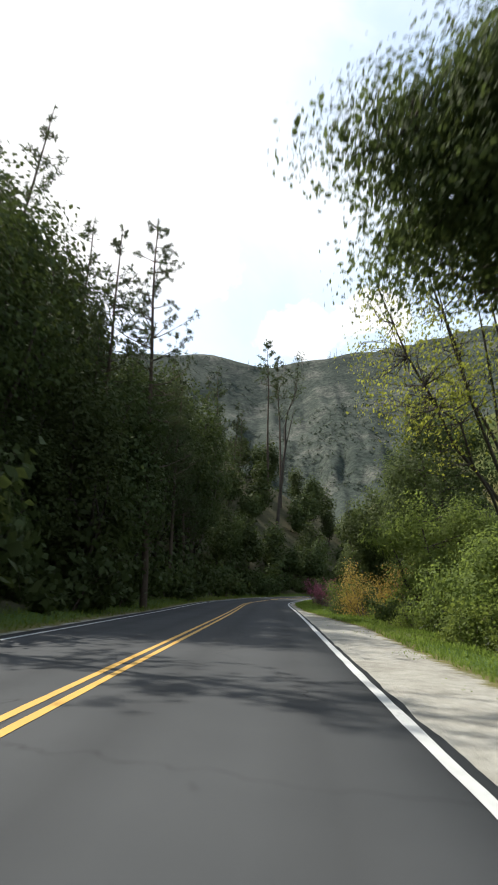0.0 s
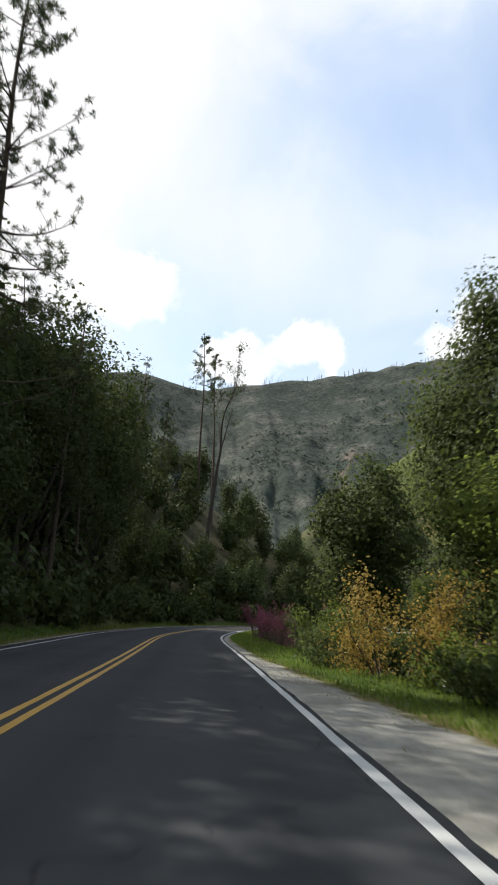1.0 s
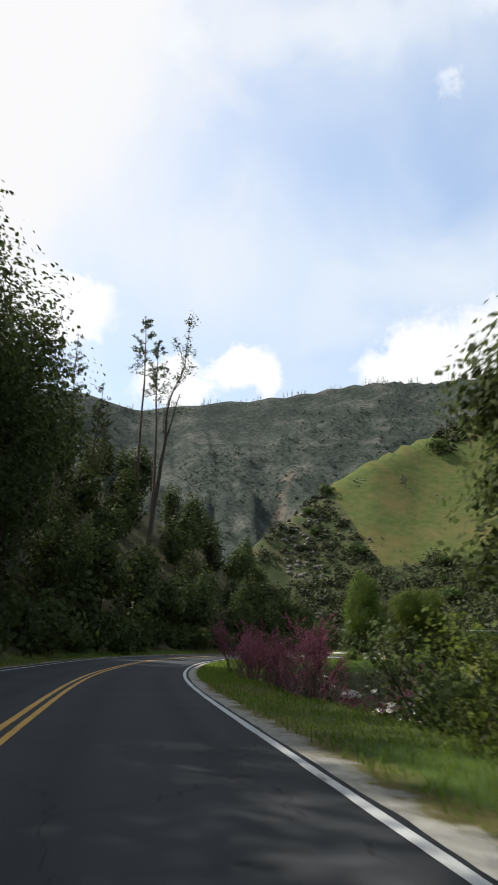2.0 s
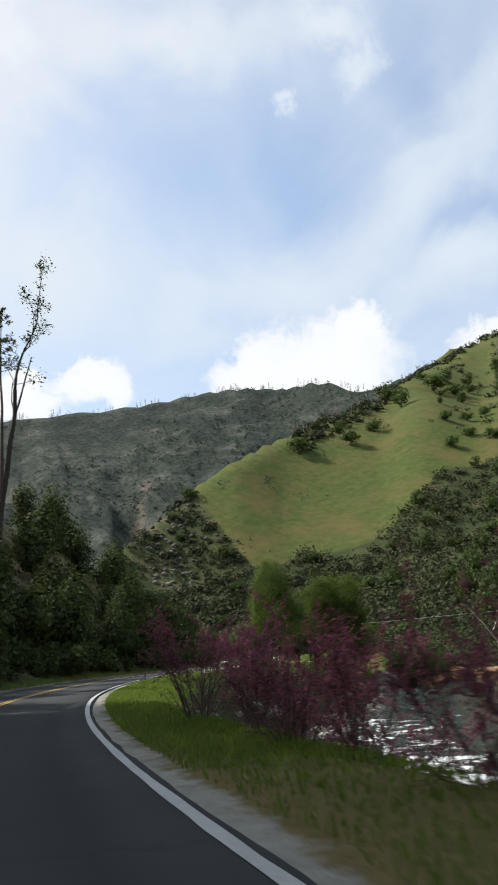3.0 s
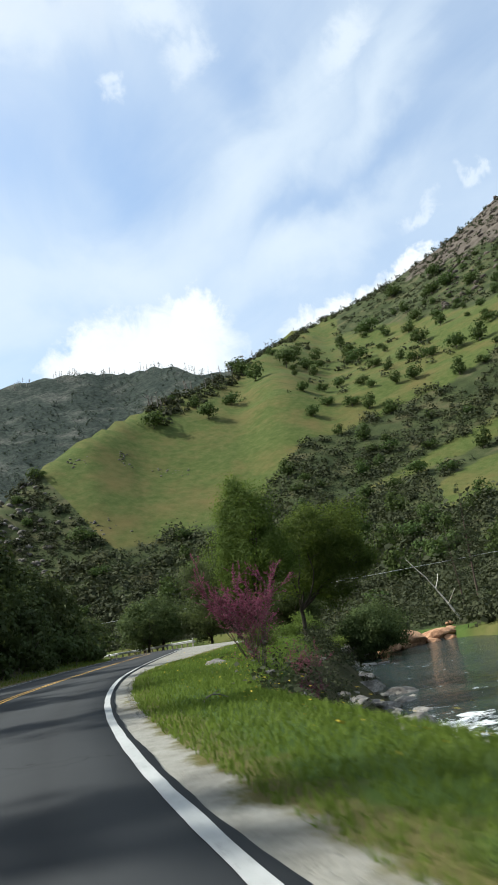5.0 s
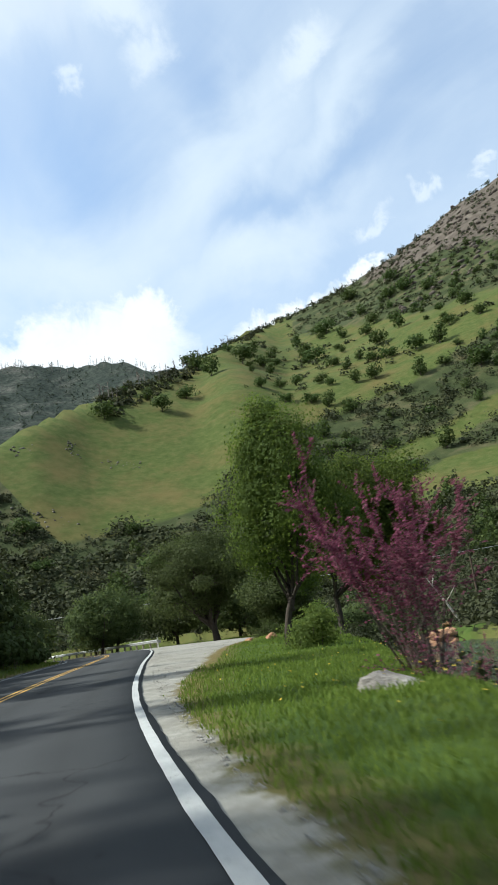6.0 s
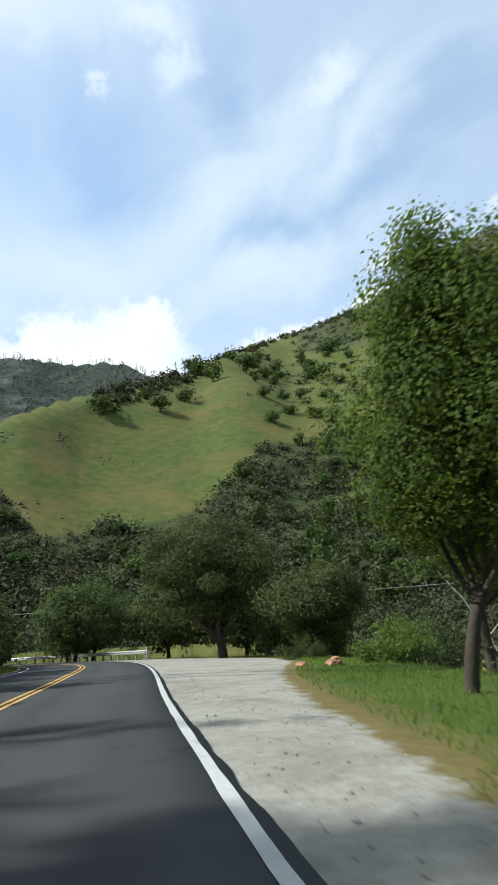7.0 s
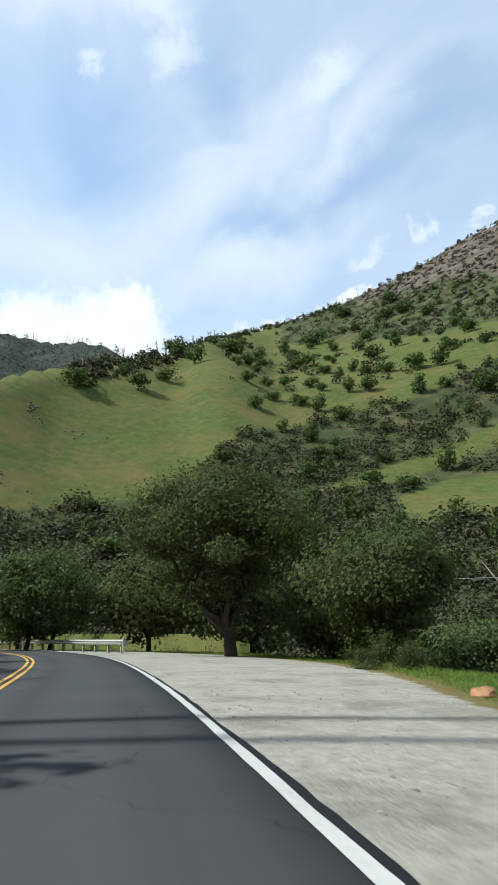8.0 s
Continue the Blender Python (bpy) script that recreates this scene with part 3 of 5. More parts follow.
    left = zr - 0.03 + np.clip(v - 4.1, 0, 2.0) * 0.10 + np.clip(v - 5.6, 0, 400) * 0.82 * np.clip((v - 5.0) / 6, 0.25, 1) + fbm(x, y, 26, 4, 11) * 2.2 * np.clip((v - 8) / 14, 0, 1)
    crest = np.interp(s, [-120, 20, 60, 100, 130, 150, 175, 200, 240, 300], [85, 84, 82, 80, 62, 42, 22, 16, 12, 10])
    left = np.where(left > crest * 0.6, crest * 0.6 + (crest * 0.4) * (1 - np.exp(-(left - crest * 0.6) / (crest * 0.4))), left)
    z = np.where(u >= 0, np.maximum(right, np.where(u > 14, hill, -9)), np.maximum(left, np.where(v > 40, hill, -9)))
    z = np.where(np.abs(u) < 4.2, zr - 0.03, z)
    gravel = np.where(u > 0, gravel_edge(s) - u, np.where(v < 30, 4.15 - v, -20))
    woods = np.where(u < 0, np.clip(v - 6.2, -5, 5), np.clip(u - be - 1.3, -5, 5))
    woods = np.where((r > rf + 25) & (u > 12), -5, woods)
    woods = np.where((u > 40) | ((u < 0) & (r > 330)), -5, woods)
    brush = scrub_band(azd, r, rf)
    brush = np.where(behind | (azd < 17.5) | ((azd < 26) & (r < 318 - (azd - 20.4) * 11.5)), 2.0, brush)
    brush = np.where((r < rf + 5) | (u < 20), -2, brush)
    brush = np.where((u < 0) & (r > 330), 2, brush)
    crag = np.where((azd > 50), np.clip((e - radians(25.6)) / radians(1.4), -2, 2), -2)
    crag = np.where(behind & (r > 480) & (r < 1000), np.maximum(crag, 0.15 - np.abs(azd - 13.5 - (r - 700) * 0.008) * 0.55), crag)
    # far slopes in the valley: grey-green, with distance haze put into their colour
    faraway = np.where(behind & (r > 330), 2.0, -2.0)
    return [a.reshape(shape) for a in (z, gravel, woods, brush, crag, faraway)]


def ground_z(x, y):
    return height(np.atleast_1d(x), np.atleast_1d(y))[0]


def axis_values(lo, a, b, hi, fine, growth, most, back_growth, back_most):
    v = list(np.arange(a, b + 0.01, fine))
    step = fine
    while v[-1] < hi:
        step = min(step * growth, most)
        v.append(v[-1] + step)
    step = fine
    while v[0] > lo:
        step = min(step * back_growth, back_most)
        v.insert(0, v[0] - step)
    return np.array(v)


def build_ground():
    xs = axis_values(-1300, -22, 92, 1900, 1.4, 1.038, 17, 1.12, 60)
    ys = axis_values(-900, 0, 205, 2100, 1.5, 1.038, 17, 1.12, 60)
    gx, gy = np.meshgrid(xs, ys)
    z, gravel, woods, brush, crag, faraway = height(gx, gy)
    nx, ny = len(xs), len(ys)
    i = np.arange(nx * ny).reshape(ny, nx)
    faces = np.stack([i[:-1, :-1].ravel(), i[:-1, 1:].ravel(), i[1:, 1:].ravel(), i[1:, :-1].ravel()], 1)
    ob = mesh_object("ground", np.stack([gx.ravel(), gy.ravel(), z.ravel()], 1), faces, M_GROUND, smooth=True)
    along = to_road(gx.ravel(), gy.ravel())[0].reshape(gx.shape)
    for name, val in (("turnout", np.clip(np.minimum(along - 117, 178 - along) / 5, -2, 2)), ("upland", np.clip((np.hypot(gx - HX, gy - HY) - 130) / 15, -2, 2)), ("gravel", gravel), ("woods", woods), ("scrub", brush), ("crag", crag), ("faraway", faraway)):
        store(ob, name, np.clip(val, -20, 20))
    return tagged(ob, "valley floor and hills of grass, scrub and pale gravel", "ground", kind="structure")


build_ground()


def strip(name, s0, s1, left, right, lift, material, step=1.0, thick=0.0, ragged=0.0, seed=0):
    """A band along the road between two offsets."""
    s = np.arange(s0, s1 + 0.01, step)
    wob = fbm(s, s * 0 + seed, 0.9, 4, seed) * ragged if ragged else 0 * s
    wob2 = fbm(s, s * 0 + seed + 7, 0.9, 4, seed + 1) * ragged if ragged else 0 * s
    cols = np.linspace(0, 1, 9 if right - left > 2 else 2)
    rows = []
    for c in cols:
        u = left + (right - left) * c + wob * (1 - c) + wob2 * c
        x, y, z = at_road(s, u)
        rows.append(np.stack([x, y, z + lift], 1))
    n, k = len(s), len(cols)
    v = np.concatenate(rows)
    i = np.arange(n * k).reshape(k, n)
    faces = np.stack([i[:-1, :-1].ravel(), i[:-1, 1:].ravel(), i[1:, 1:].ravel(), i[1:, :-1].ravel()], 1)
    across = np.repeat(left + (right - left) * cols, n)
    if thick:
        low = v[i[[0, -1]].ravel()].copy()
        low[:, 2] -= thick
        b = len(v) + np.arange(2 * n).reshape(2, n)
        v = np.concatenate([v, low])
        across = np.concatenate([across, np.repeat([left, right], n)])
        side_l = np.stack([b[0, :-1], b[0, 1:], i[0, 1:], i[0, :-1]], 1)
        side_r = np.stack([i[-1, :-1], i[-1, 1:], b[1, 1:], b[1, :-1]], 1)
        faces = np.concatenate([faces, side_l, side_r])
    faces = faces[:, ::-1]
    ob = mesh_object(name, v, faces, material)
    store(ob, "across", across)
    return ob


tagged(strip("road", -118, 340, -3.95, 3.575, 0.0, M_ASPHALT, 0.2, 0.14, 0.045, 3), "dark grey asphalt two-lane mountain road", "road", kind="structure")
for nm, a, b_, mat, rag, lbl in (("edge_line", 3.37, 3.49, M_WHITE, 0.014, "worn white painted edge line"), ("edge_line", -3.52, -3.39, M_WHITE, 0.02, "thin white painted edge line"),
                            ("centre_line", 0.06, 0.17, M_YELLOW, 0.012, "yellow painted centre line"), ("centre_line", -0.17, -0.06, M_YELLOW, 0.012, "yellow painted centre line")):
    tagged(strip(nm, -110, 320, a, b_, 0.005, mat, 0.2, 0.0, rag, int(a * 10) + 50), lbl, "road marking", kind="structure")


def build_river():
    s = np.arange(-110, 330, 2.0)
    rows, rapid = [], []
    us = np.arange(4.0, 150, 2.5)
    for u0 in us:
        u = np.maximum(u0, 0)
        x, y, _ = at_road(s, u)
        rows.append(np.stack([x, y, np.full(len(s), -4.3) + fbm(x, y, 5, 3, 21) * 0.10], 1))
        spot = np.exp(-((s - 116) / 14) ** 2 - ((u0 - 17) / 6) ** 2) * 1.2 + np.exp(-((s - 200) / 12) ** 2 - ((u0 - 22) / 6) ** 2) * 1.2 + np.exp(-((s - 92) / 10) ** 2 - ((u0 - 19) / 7) ** 2)
        rapid.append(spot)
    n, k = len(s), len(us)
    i = np.arange(n * k).reshape(k, n)
    faces = np.stack([i[:-1, :-1].ravel(), i[1:, :-1].ravel(), i[1:, 1:].ravel(), i[:-1, 1:].ravel()], 1)
    ob = mesh_object("water", np.concatenate(rows), faces, M_WATER, smooth=True)
    store(ob, "rapid", np.concatenate(rapid))
    tagged(ob, "dark green river with white rapids below the bank", "river", kind="structure")


build_river()


# ---- growing things ----
def tube(points, radii, sides=6):
    """Verts and quads of a tapered tube along points."""
    p = np.asarray(points, float)
    d = np.gradient(p, axis=0)
    d /= np.linalg.norm(d, axis=1, keepdims=True) + 1e-9
    ref = np.where(np.abs(d[:, 2:3]) > 0.9, [[1.0, 0, 0]], [[0, 0, 1.0]])
    a = np.cross(d, ref)
    a /= np.linalg.norm(a, axis=1, keepdims=True) + 1e-9
    b = np.cross(d, a)
    th = np.linspace(0, 2 * np.pi, sides, endpoint=False)
    r = np.asarray(radii, float)[:, None, None]
    v = p[:, None] + r * (np.cos(th)[None, :, None] * a[:, None] + np.sin(th)[None, :, None] * b[:, None])
    n = len(p)
    i = np.arange(n * sides).reshape(n, sides)
    j = np.roll(i, -1, 1)
    f = np.stack([i[:-1].ravel(), j[:-1].ravel(), j[1:].ravel(), i[1:].ravel()], 1)
    return v.reshape(-1, 3), f


class Heap:
    """Collects verts and quads."""

    def __init__(self):
        self.v, self.f, self.n = [], [], 0

    def add(self, v, f):
        self.v.append(v)
        self.f.append(f + self.n)
        self.n += len(v)

    def made(self):
        return np.concatenate(self.v), np.concatenate(self.f)


def leaves(rng, centres, size, long=1.6, droop=0.0, vary=0.35, facing=None):
    """A small rhombic leaf at every centre, turned at random or facing roughly outwards."""
    n = len(centres)
    if facing is None:
        d = rng.normal(size=(n, 3))
        d[:, 2] = d[:, 2] * 0.6 - droop
        d /= np.linalg.norm(d, axis=1, keepdims=True)
        e = np.cross(d, rng.normal(size=(n, 3)))
    else:
        w = facing / (np.linalg.norm(facing, axis=1, keepdims=True) + 1e-9) + rng.normal(size=(n, 3)) * 0.42
        d = np.cross(w, rng.normal(size=(n, 3)))
        d /= np.linalg.norm(d, axis=1, keepdims=True) + 1e-9
        e = np.cross(w, d)
    e /= np.linalg.norm(e, axis=1, keepdims=True) + 1e-9
    a = (size * (1 + vary * rng.normal(size=n)).clip(0.4, 2.0))[:, None]
    nrm = np.cross(d, e) * a * 0.12
    v = np.stack([centres - d * a * long * 0.5, centres + e * a * 0.5 + nrm, centres + d * a * long * 0.5, centres - e * a * 0.5 + nrm], 1)
    return v.reshape(-1, 3), np.arange(4 * n).reshape(n, 4)


def bent(rng, start, direction, length, bend, steps=5, rise=0.0):
    p, d = [np.array(start, float)], np.array(direction, float)
    d /= np.linalg.norm(d)
    for _ in range(steps):
        d = d + rng.normal(size=3) * bend
        d[2] += rise
        d /= np.linalg.norm(d)
        p.append(p[-1] + d * length / steps)
    return np.array(p)


def grow(rng, wood, tips, start, direction, length, radius, level, bend=0.16, rise=0.03, kids=4, spread=0.8, shrink=0.62, sides=6, steps=5):
    """A limb with side limbs; tips gathers places where leaves stand."""
    p = bent(rng, start, direction, length, bend, steps, rise)
    wood.add(*tube(p, np.linspace(radius, radius * 0.45, len(p)), sides))
    if level == 0:
        tips.append(p[steps // 2:])
        return
    for k in range(kids):
        f = rng.uniform(0.35, 1.0) if k else 1.0
        q = p[0] + 0 * p[0]
        j = f * (len(p) - 1)
        i0 = min(int(j), len(p) - 2)
        q = p[i0] + (p[i0 + 1] - p[i0]) * (j - i0)
        d = p[i0 + 1] - p[i0]
        d = d / np.linalg.norm(d) + rng.normal(size=3) * spread * (0.45 if k == 0 else 1.0)
        grow(rng, wood, tips, q, d, length * shrink * rng.uniform(0.75, 1.2), radius * 0.5, level - 1, bend, rise, kids, spread, shrink, max(3, sides - 1), steps)
    tips.append(p[-2:])


def tree_parts(name, bark, leaf_mat, wood, leaf, empty):
    v, f = wood.made()
    mesh_object("trunk", v, f, bark, empty, smooth=True)
    mesh_object("crown", leaf[0], leaf[1], leaf_mat, empty)


def oak(seed, tall, wide, bare, count, size, mat, bark=None, label="", name="oak_tree", category="tree", clumps=90, limbs=7, steps=5, shift=(0, 0), low=None, puff=1.0, ragged=1.0, taper=0.0, stout=1.0):
    """A broad tree built at the origin: trunk, limbs, branches and a lobed crown of leaf sprays."""
    rng = np.random.RandomState(seed)
    wood = Heap()
    rad = (tall * 0.017 + 0.03) * stout
    low = bare * 0.8 if low is None else low
    mid = np.array([shift[0], shift[1], (low + tall) / 2])
    half = np.array([wide / 2, wide / 2, (tall - low) / 2])
    # the sprays' middles, on a few rounded lobes
    d = rng.normal(size=(clumps, 3))
    d /= np.linalg.norm(d, axis=1, keepdims=True)
    lobe = rng.normal(size=(8, 3))
    lobe /= np.linalg.norm(lobe, axis=1, keepdims=True)
    swell = 0.56 + 0.40 * ((d @ lobe.T).max(1).clip(0, 1) ** 2.5) * ragged + 0.20 * (1 - ragged)
    rel = d * (swell * rng.uniform(0.30, 1.0, clumps) ** 0.5)[:, None]
    rel[:, :2] *= (1 + taper * 0.45 - taper * (rel[:, 2:3] + 1) * 0.5)
    middles = mid + rel * half
    # trunk and limbs
    trunk = bent(rng, (0, 0, -0.4), (shift[0] * 0.25 / tall, shift[1] * 0.25 / tall, 1), bare + 0.4, 0.07, 5)
    wood.add(*tube(trunk, np.linspace(rad * 1.35, rad * 0.9, len(trunk)), 8 if steps > 3 else 5))
    far = np.argsort(-np.linalg.norm(rel, axis=1))
    anchors = []
    for k in range(limbs):
        goal = middles[far[(k * 5) % clumps]] * 0.85 + mid * 0.15
        start = trunk[-1] - (0, 0, rng.uniform(0, bare * 0.3))
        f = np.linspace(0, 1, steps + 2)[:, None]
        knee = start * 0.5 + goal * 0.5 + rng.normal(size=3) * half * 0.16 + (0, 0, half[2] * 0.12)
        p = start * (1 - f) ** 2 + knee * 2 * f * (1 - f) + goal * f * f
        p[1:-1] += rng.normal(size=(steps, 3)) * half * 0.025
        wood.add(*tube(p, np.linspace(rad * 0.62, rad * 0.16, len(p)), 5 if steps > 3 else 3))
        anchors.append(p[1:])
    anchors = np.concatenate(anchors)
    if steps > 2:
        for m in middles[::1 if steps > 3 else 2]:
            i = np.argmin(np.linalg.norm(anchors - m, axis=1) + 0.5 * (anchors[:, 2] > m[2]))
            f = np.linspace(0, 1, 4)[:, None]
            p = anchors[i] * (1 - f) + m * f
            p[1:3] += rng.normal(size=(2, 3)) * half * 0.04
            wood.add(*tube(p, np.linspace(rad * 0.15, 0.008, 4), 4 if steps > 3 else 3))
    # leaves: each spray is a small dome, thick at its rim
    which = rng.randint(clumps, size=count)
    out = rng.normal(size=(count, 3))
    out /= np.linalg.norm(out, axis=1, keepdims=True)
    girth = (rng.uniform(0.65, 1.3, clumps) * (1.25 * math.sqrt(4 / clumps) + 0.03) * puff)[which][:, None]
    reach = rng.rand(count, 1) ** 0.4 * (1 + 0.13 * rng.normal(size=(count, 1)).clip(-2, 1.6))
    step_ = out * reach * girth * half
    step_[:, 2] = np.where(step_[:, 2] < 0, step_[:, 2] * 0.6, step_[:, 2])
    pick = middles[which] + step_
    face = out + 0.7 * rel[which] + np.array([0, 0, 0.25])
    keep = pick[:, 2] > 0.25
    leaf = leaves(rng, pick[keep], size, 1.5, facing=face[keep])
    e = root(name, 0, 0, 0, label, category)
    tree_parts(name, bark or M_BARK, mat, wood, leaf, e)
    return e


def shrub(seed, tall, wide, count, size, mat, label, name="shrub", bark=None, category="shrub", stems=9):
    rng = np.random.RandomState(seed)
    wood, tips = Heap(), []
    for k in range(stems):
        a = rng.uniform(0, 2 * np.pi)
        o = rng.uniform(0.15, 0.9)
        d = np.array([np.cos(a) * o * wide / tall, np.sin(a) * o * wide / tall, 1.0])
        grow(rng, wood, tips, (np.cos(a) * 0.12 * wide, np.sin(a) * 0.12 * wide, -0.25), d, tall * rng.uniform(0.45, 0.8), tall * 0.010 + 0.006, 1, 0.14, 0.02, 4, 0.55, 0.55, 4, 3)
    t = np.concatenate(tips)
    pick = t[rng.randint(len(t), size=count)] + rng.normal(size=(count, 3)) * np.array([0.07 * wide, 0.07 * wide, 0.07 * tall])
    low = pick[:, 2] < 0.05
    pick[low, 2] = rng.uniform(0.05, tall * 0.35, low.sum())
    leaf = leaves(rng, pick, size, 1.5, facing=pick - np.array([0, 0, tall * 0.35]) + rng.normal(size=(count, 3)) * 0.25 * tall)
    e = root(name, 0, 0, 0, label, category)
    tree_parts(name, bark or M_TWIG, mat, wood, leaf, e)
    return e


def redbud(seed, tall, wide, count, label, bare=0.35):
    """Many fanning stems set with blossom straight on the wood."""
    rng = np.random.RandomState(seed)
    wood, tips = Heap(), []
    for k in range(int(7 + tall * 1.7)):
        a = rng.uniform(0, 2 * np.pi)
        o = rng.uniform(0.1, 1.0)
        d = np.array([np.cos(a) * o * wide / tall * 0.62, np.sin(a) * o * wide / tall * 0.62, 1.0])
        L = tall * rng.uniform(0.55, 0.86)
        p = bent(rng, (np.cos(a) * 0.16, np.sin(a) * 0.16, -0.3), d, L, 0.11, 7, -0.015)
        wood.add(*tube(p, np.linspace(0.008 + tall * 0.0034, 0.004, len(p)), 4))
        tips.append((p[3:], 1.0))
        for _ in range(9):
            i = rng.randint(1, 7)
            dd = p[min(i + 1, 7)] - p[i - 1]
            dd = dd / np.linalg.norm(dd) + rng.normal(size=3) * 0.55
            q = bent(rng, p[i], dd, L * rng.uniform(0.18, 0.40), 0.12, 5, 0.02)
            wood.add(*tube(q, np.linspace(0.008, 0.003, len(q)), 3))
            tips.append((q, 1.0))
            for _ in range(5):
                j = rng.randint(1, 5)
                d3 = q[j + 1 if j < 5 else j] - q[j - 1]
                d3 = d3 / np.linalg.norm(d3) + rng.normal(size=3) * 0.6
                w = bent(rng, q[j], d3, L * rng.uniform(0.08, 0.18), 0.1, 2, 0.02)
                wood.add(*tube(w, np.linspace(0.004, 0.002, len(w)), 3))
                tips.append((w, 1.0))
    segs = []
    for p, _ in tips:
        segs.append(np.stack([p[:-1], p[1:]], 1))
    seg = np.concatenate(segs)
    ln = np.linalg.norm(seg[:, 1] - seg[:, 0], axis=1)
    which = rng.choice(len(seg), size=count, p=ln / ln.sum())
    f = rng.rand(count, 1)
    c = seg[which, 0] * (1 - f) + seg[which, 1] * f
    # blossom thins out towards the ground
    c = c[rng.rand(len(c)) < np.clip((c[:, 2] / tall - bare * 0.45) / 0.3, 0.10, 1)]
    c = c + rng.normal(size=c.shape) * 0.018
    leaf = leaves(rng, c, 0.034, 1.3, 0)
    e = root("redbud_tree", 0, 0, 0, label, "tree")
    v, fq = wood.made()
    mesh_object("trunk", v, fq, M_TWIG, e, smooth=True)
    mesh_object("crown", leaf[0], leaf[1], M_REDBUD, e)
    return e


def pine(seed, tall, label, wide=0.30, start=0.25, tuft=0.36, mat=None, sparse=1.0, name="pine_tree", needles=9, fine=1.0):
    """A straight conifer with whorls of upswept branches that end in tufts of needles."""
    rng = np.random.RandomState(seed)
    wood = Heap()
    trunk = bent(rng, (0, 0, -0.6), (0, 0, 1), tall + 0.6, 0.025, 9, 0.05)
    rad = tall * 0.0085 + 0.03
    wood.add(*tube(trunk, np.linspace(rad, 0.025, len(trunk)), 7))
    spots = []
    z = tall * start
    while z < tall * 0.985:
        f = (z - tall * start) / (tall * (1 - start))
        reach = tall * wide * 0.5 * (1 - f) ** 0.75 * rng.uniform(0.7, 1.15) + 0.35
        j = (z + 0.6) / (tall + 0.6) * 9
        i0 = min(int(j), 8)
        q = trunk[i0] + (trunk[i0 + 1] - trunk[i0]) * (j - i0)
        for _ in range(rng.randint(2, 5)):
            if rng.rand() > 0.9 * sparse:
                continue
            a = rng.uniform(0, 2 * np.pi)
            p = bent(rng, q, (np.cos(a), np.sin(a), rng.uniform(-0.15, 0.35)), reach * rng.uniform(0.6, 1.1), 0.06, 5, 0.10)
            wood.add(*tube(p, np.linspace(0.018 + reach * 0.008, 0.006, len(p)), 4))
            spots.append(p[-1])
            for _ in range(int(2 + reach * 1.8)):
                k = rng.uniform(1.6, 5)
                k0 = min(int(k), 4)
                b = p[k0] + (p[k0 + 1] - p[k0]) * (k - k0)
                w = bent(rng, b, p[k0 + 1] - p[k0] + rng.normal(size=3) * 0.25 * reach / 2, reach * rng.uniform(0.15, 0.32), 0.1, 3, 0.1)
                wood.add(*tube(w, np.linspace(0.01, 0.004, len(w)), 3))
                spots.append(w[-1])
                if rng.rand() < 0.5:
                    spots.append(w[1])
        z += tall * rng.uniform(0.022, 0.042)
    spots.append(trunk[-1])
    c = np.repeat(np.array(spots), needles, axis=0)
    n = len(c)
    d = rng.normal(size=(n, 3)) + np.array([0, 0, 0.35])
    d /= np.linalg.norm(d, axis=1, keepdims=True)
    e = np.cross(d, rng.normal(size=(n, 3)))
    e /= np.linalg.norm(e, axis=1, keepdims=True) + 1e-9
    L = tuft * rng.uniform(0.7, 1.15, size=(n, 1))
    w = (0.024 + 0.010 * tall / 15) * fine
    v = np.stack([c, c + d * L * 0.5 + e * w, c + d * L, c + d * L * 0.5 - e * w], 1).reshape(-1, 3)
    root_ = root(name, 0, 0, 0, label, "tree")
    tree_parts(name, M_PINEBARK, mat or M_PINE, wood, (v, np.arange(4 * n).reshape(n, 4)), root_)
    return root_


def stand(ob, x, y, size=1.0, turn=0.0, sink=0.0, z=None):
    """Puts a model on the ground."""
    h = float(ground_z(x, y)[0]) if z is None else z
    ob.matrix_world = pose(x, y, h - sink, 0, 0, turn) @ Matrix.Scale(size, 4)
    return ob


def again(ob, x, y, size=1.0, turn=0.0, sink=0.0):
    h = float(ground_z(x, y)[0])
    c = copy_thing(ob, pose(x, y, h - sink, 0, 0, turn))
    c.scale = (size, size, size)
    return c


R = np.random.RandomState(5)

# beside the road at the start of the drive
stand(oak(11, 13.4, 7.6, 5.2, 78000, 0.066, M_OAK, label="dark leafy oak hanging over the roadside bank", limbs=9, clumps=130, shift=(-3.4, 0), low=6.8, ragged=1.3), 8.9, 22.4, 1.0, 0, 0.1)
stand(oak(12, 14.2, 6.0, 4.6, 7000, 0.058, M_SPRING, label="sparse oak with fresh yellow-green spring leaves", limbs=8, clumps=230, shift=(-2.2, -0.8), low=5.6, puff=1.2, stout=0.4), 8.4, 33.6, 1.0, 0, 0.1)
stand(oak(13, 15.0, 8.0, 2.6, 58000, 0.082, M_OAK, label="tall dense green oak on the river bank", clumps=85, ragged=1.6), 10.7, 50.8, 1.0, 0, 0.1)
stand(oak(14, 8.6, 6.8, 1.6, 50000, 0.070, M_OAKMID, label="broad green tree beside the grassy shoulder", clumps=70, ragged=1.5), 9.9, 43.5, 1.0, 90, 0.1)
stand(oak(15, 7.6, 6.4, 1.4, 50000, 0.068, M_OAKMID, label="low spreading oak on the river bank", clumps=70, ragged=1.5), 10.1, 37.5, 1.0, 150, 0.1)
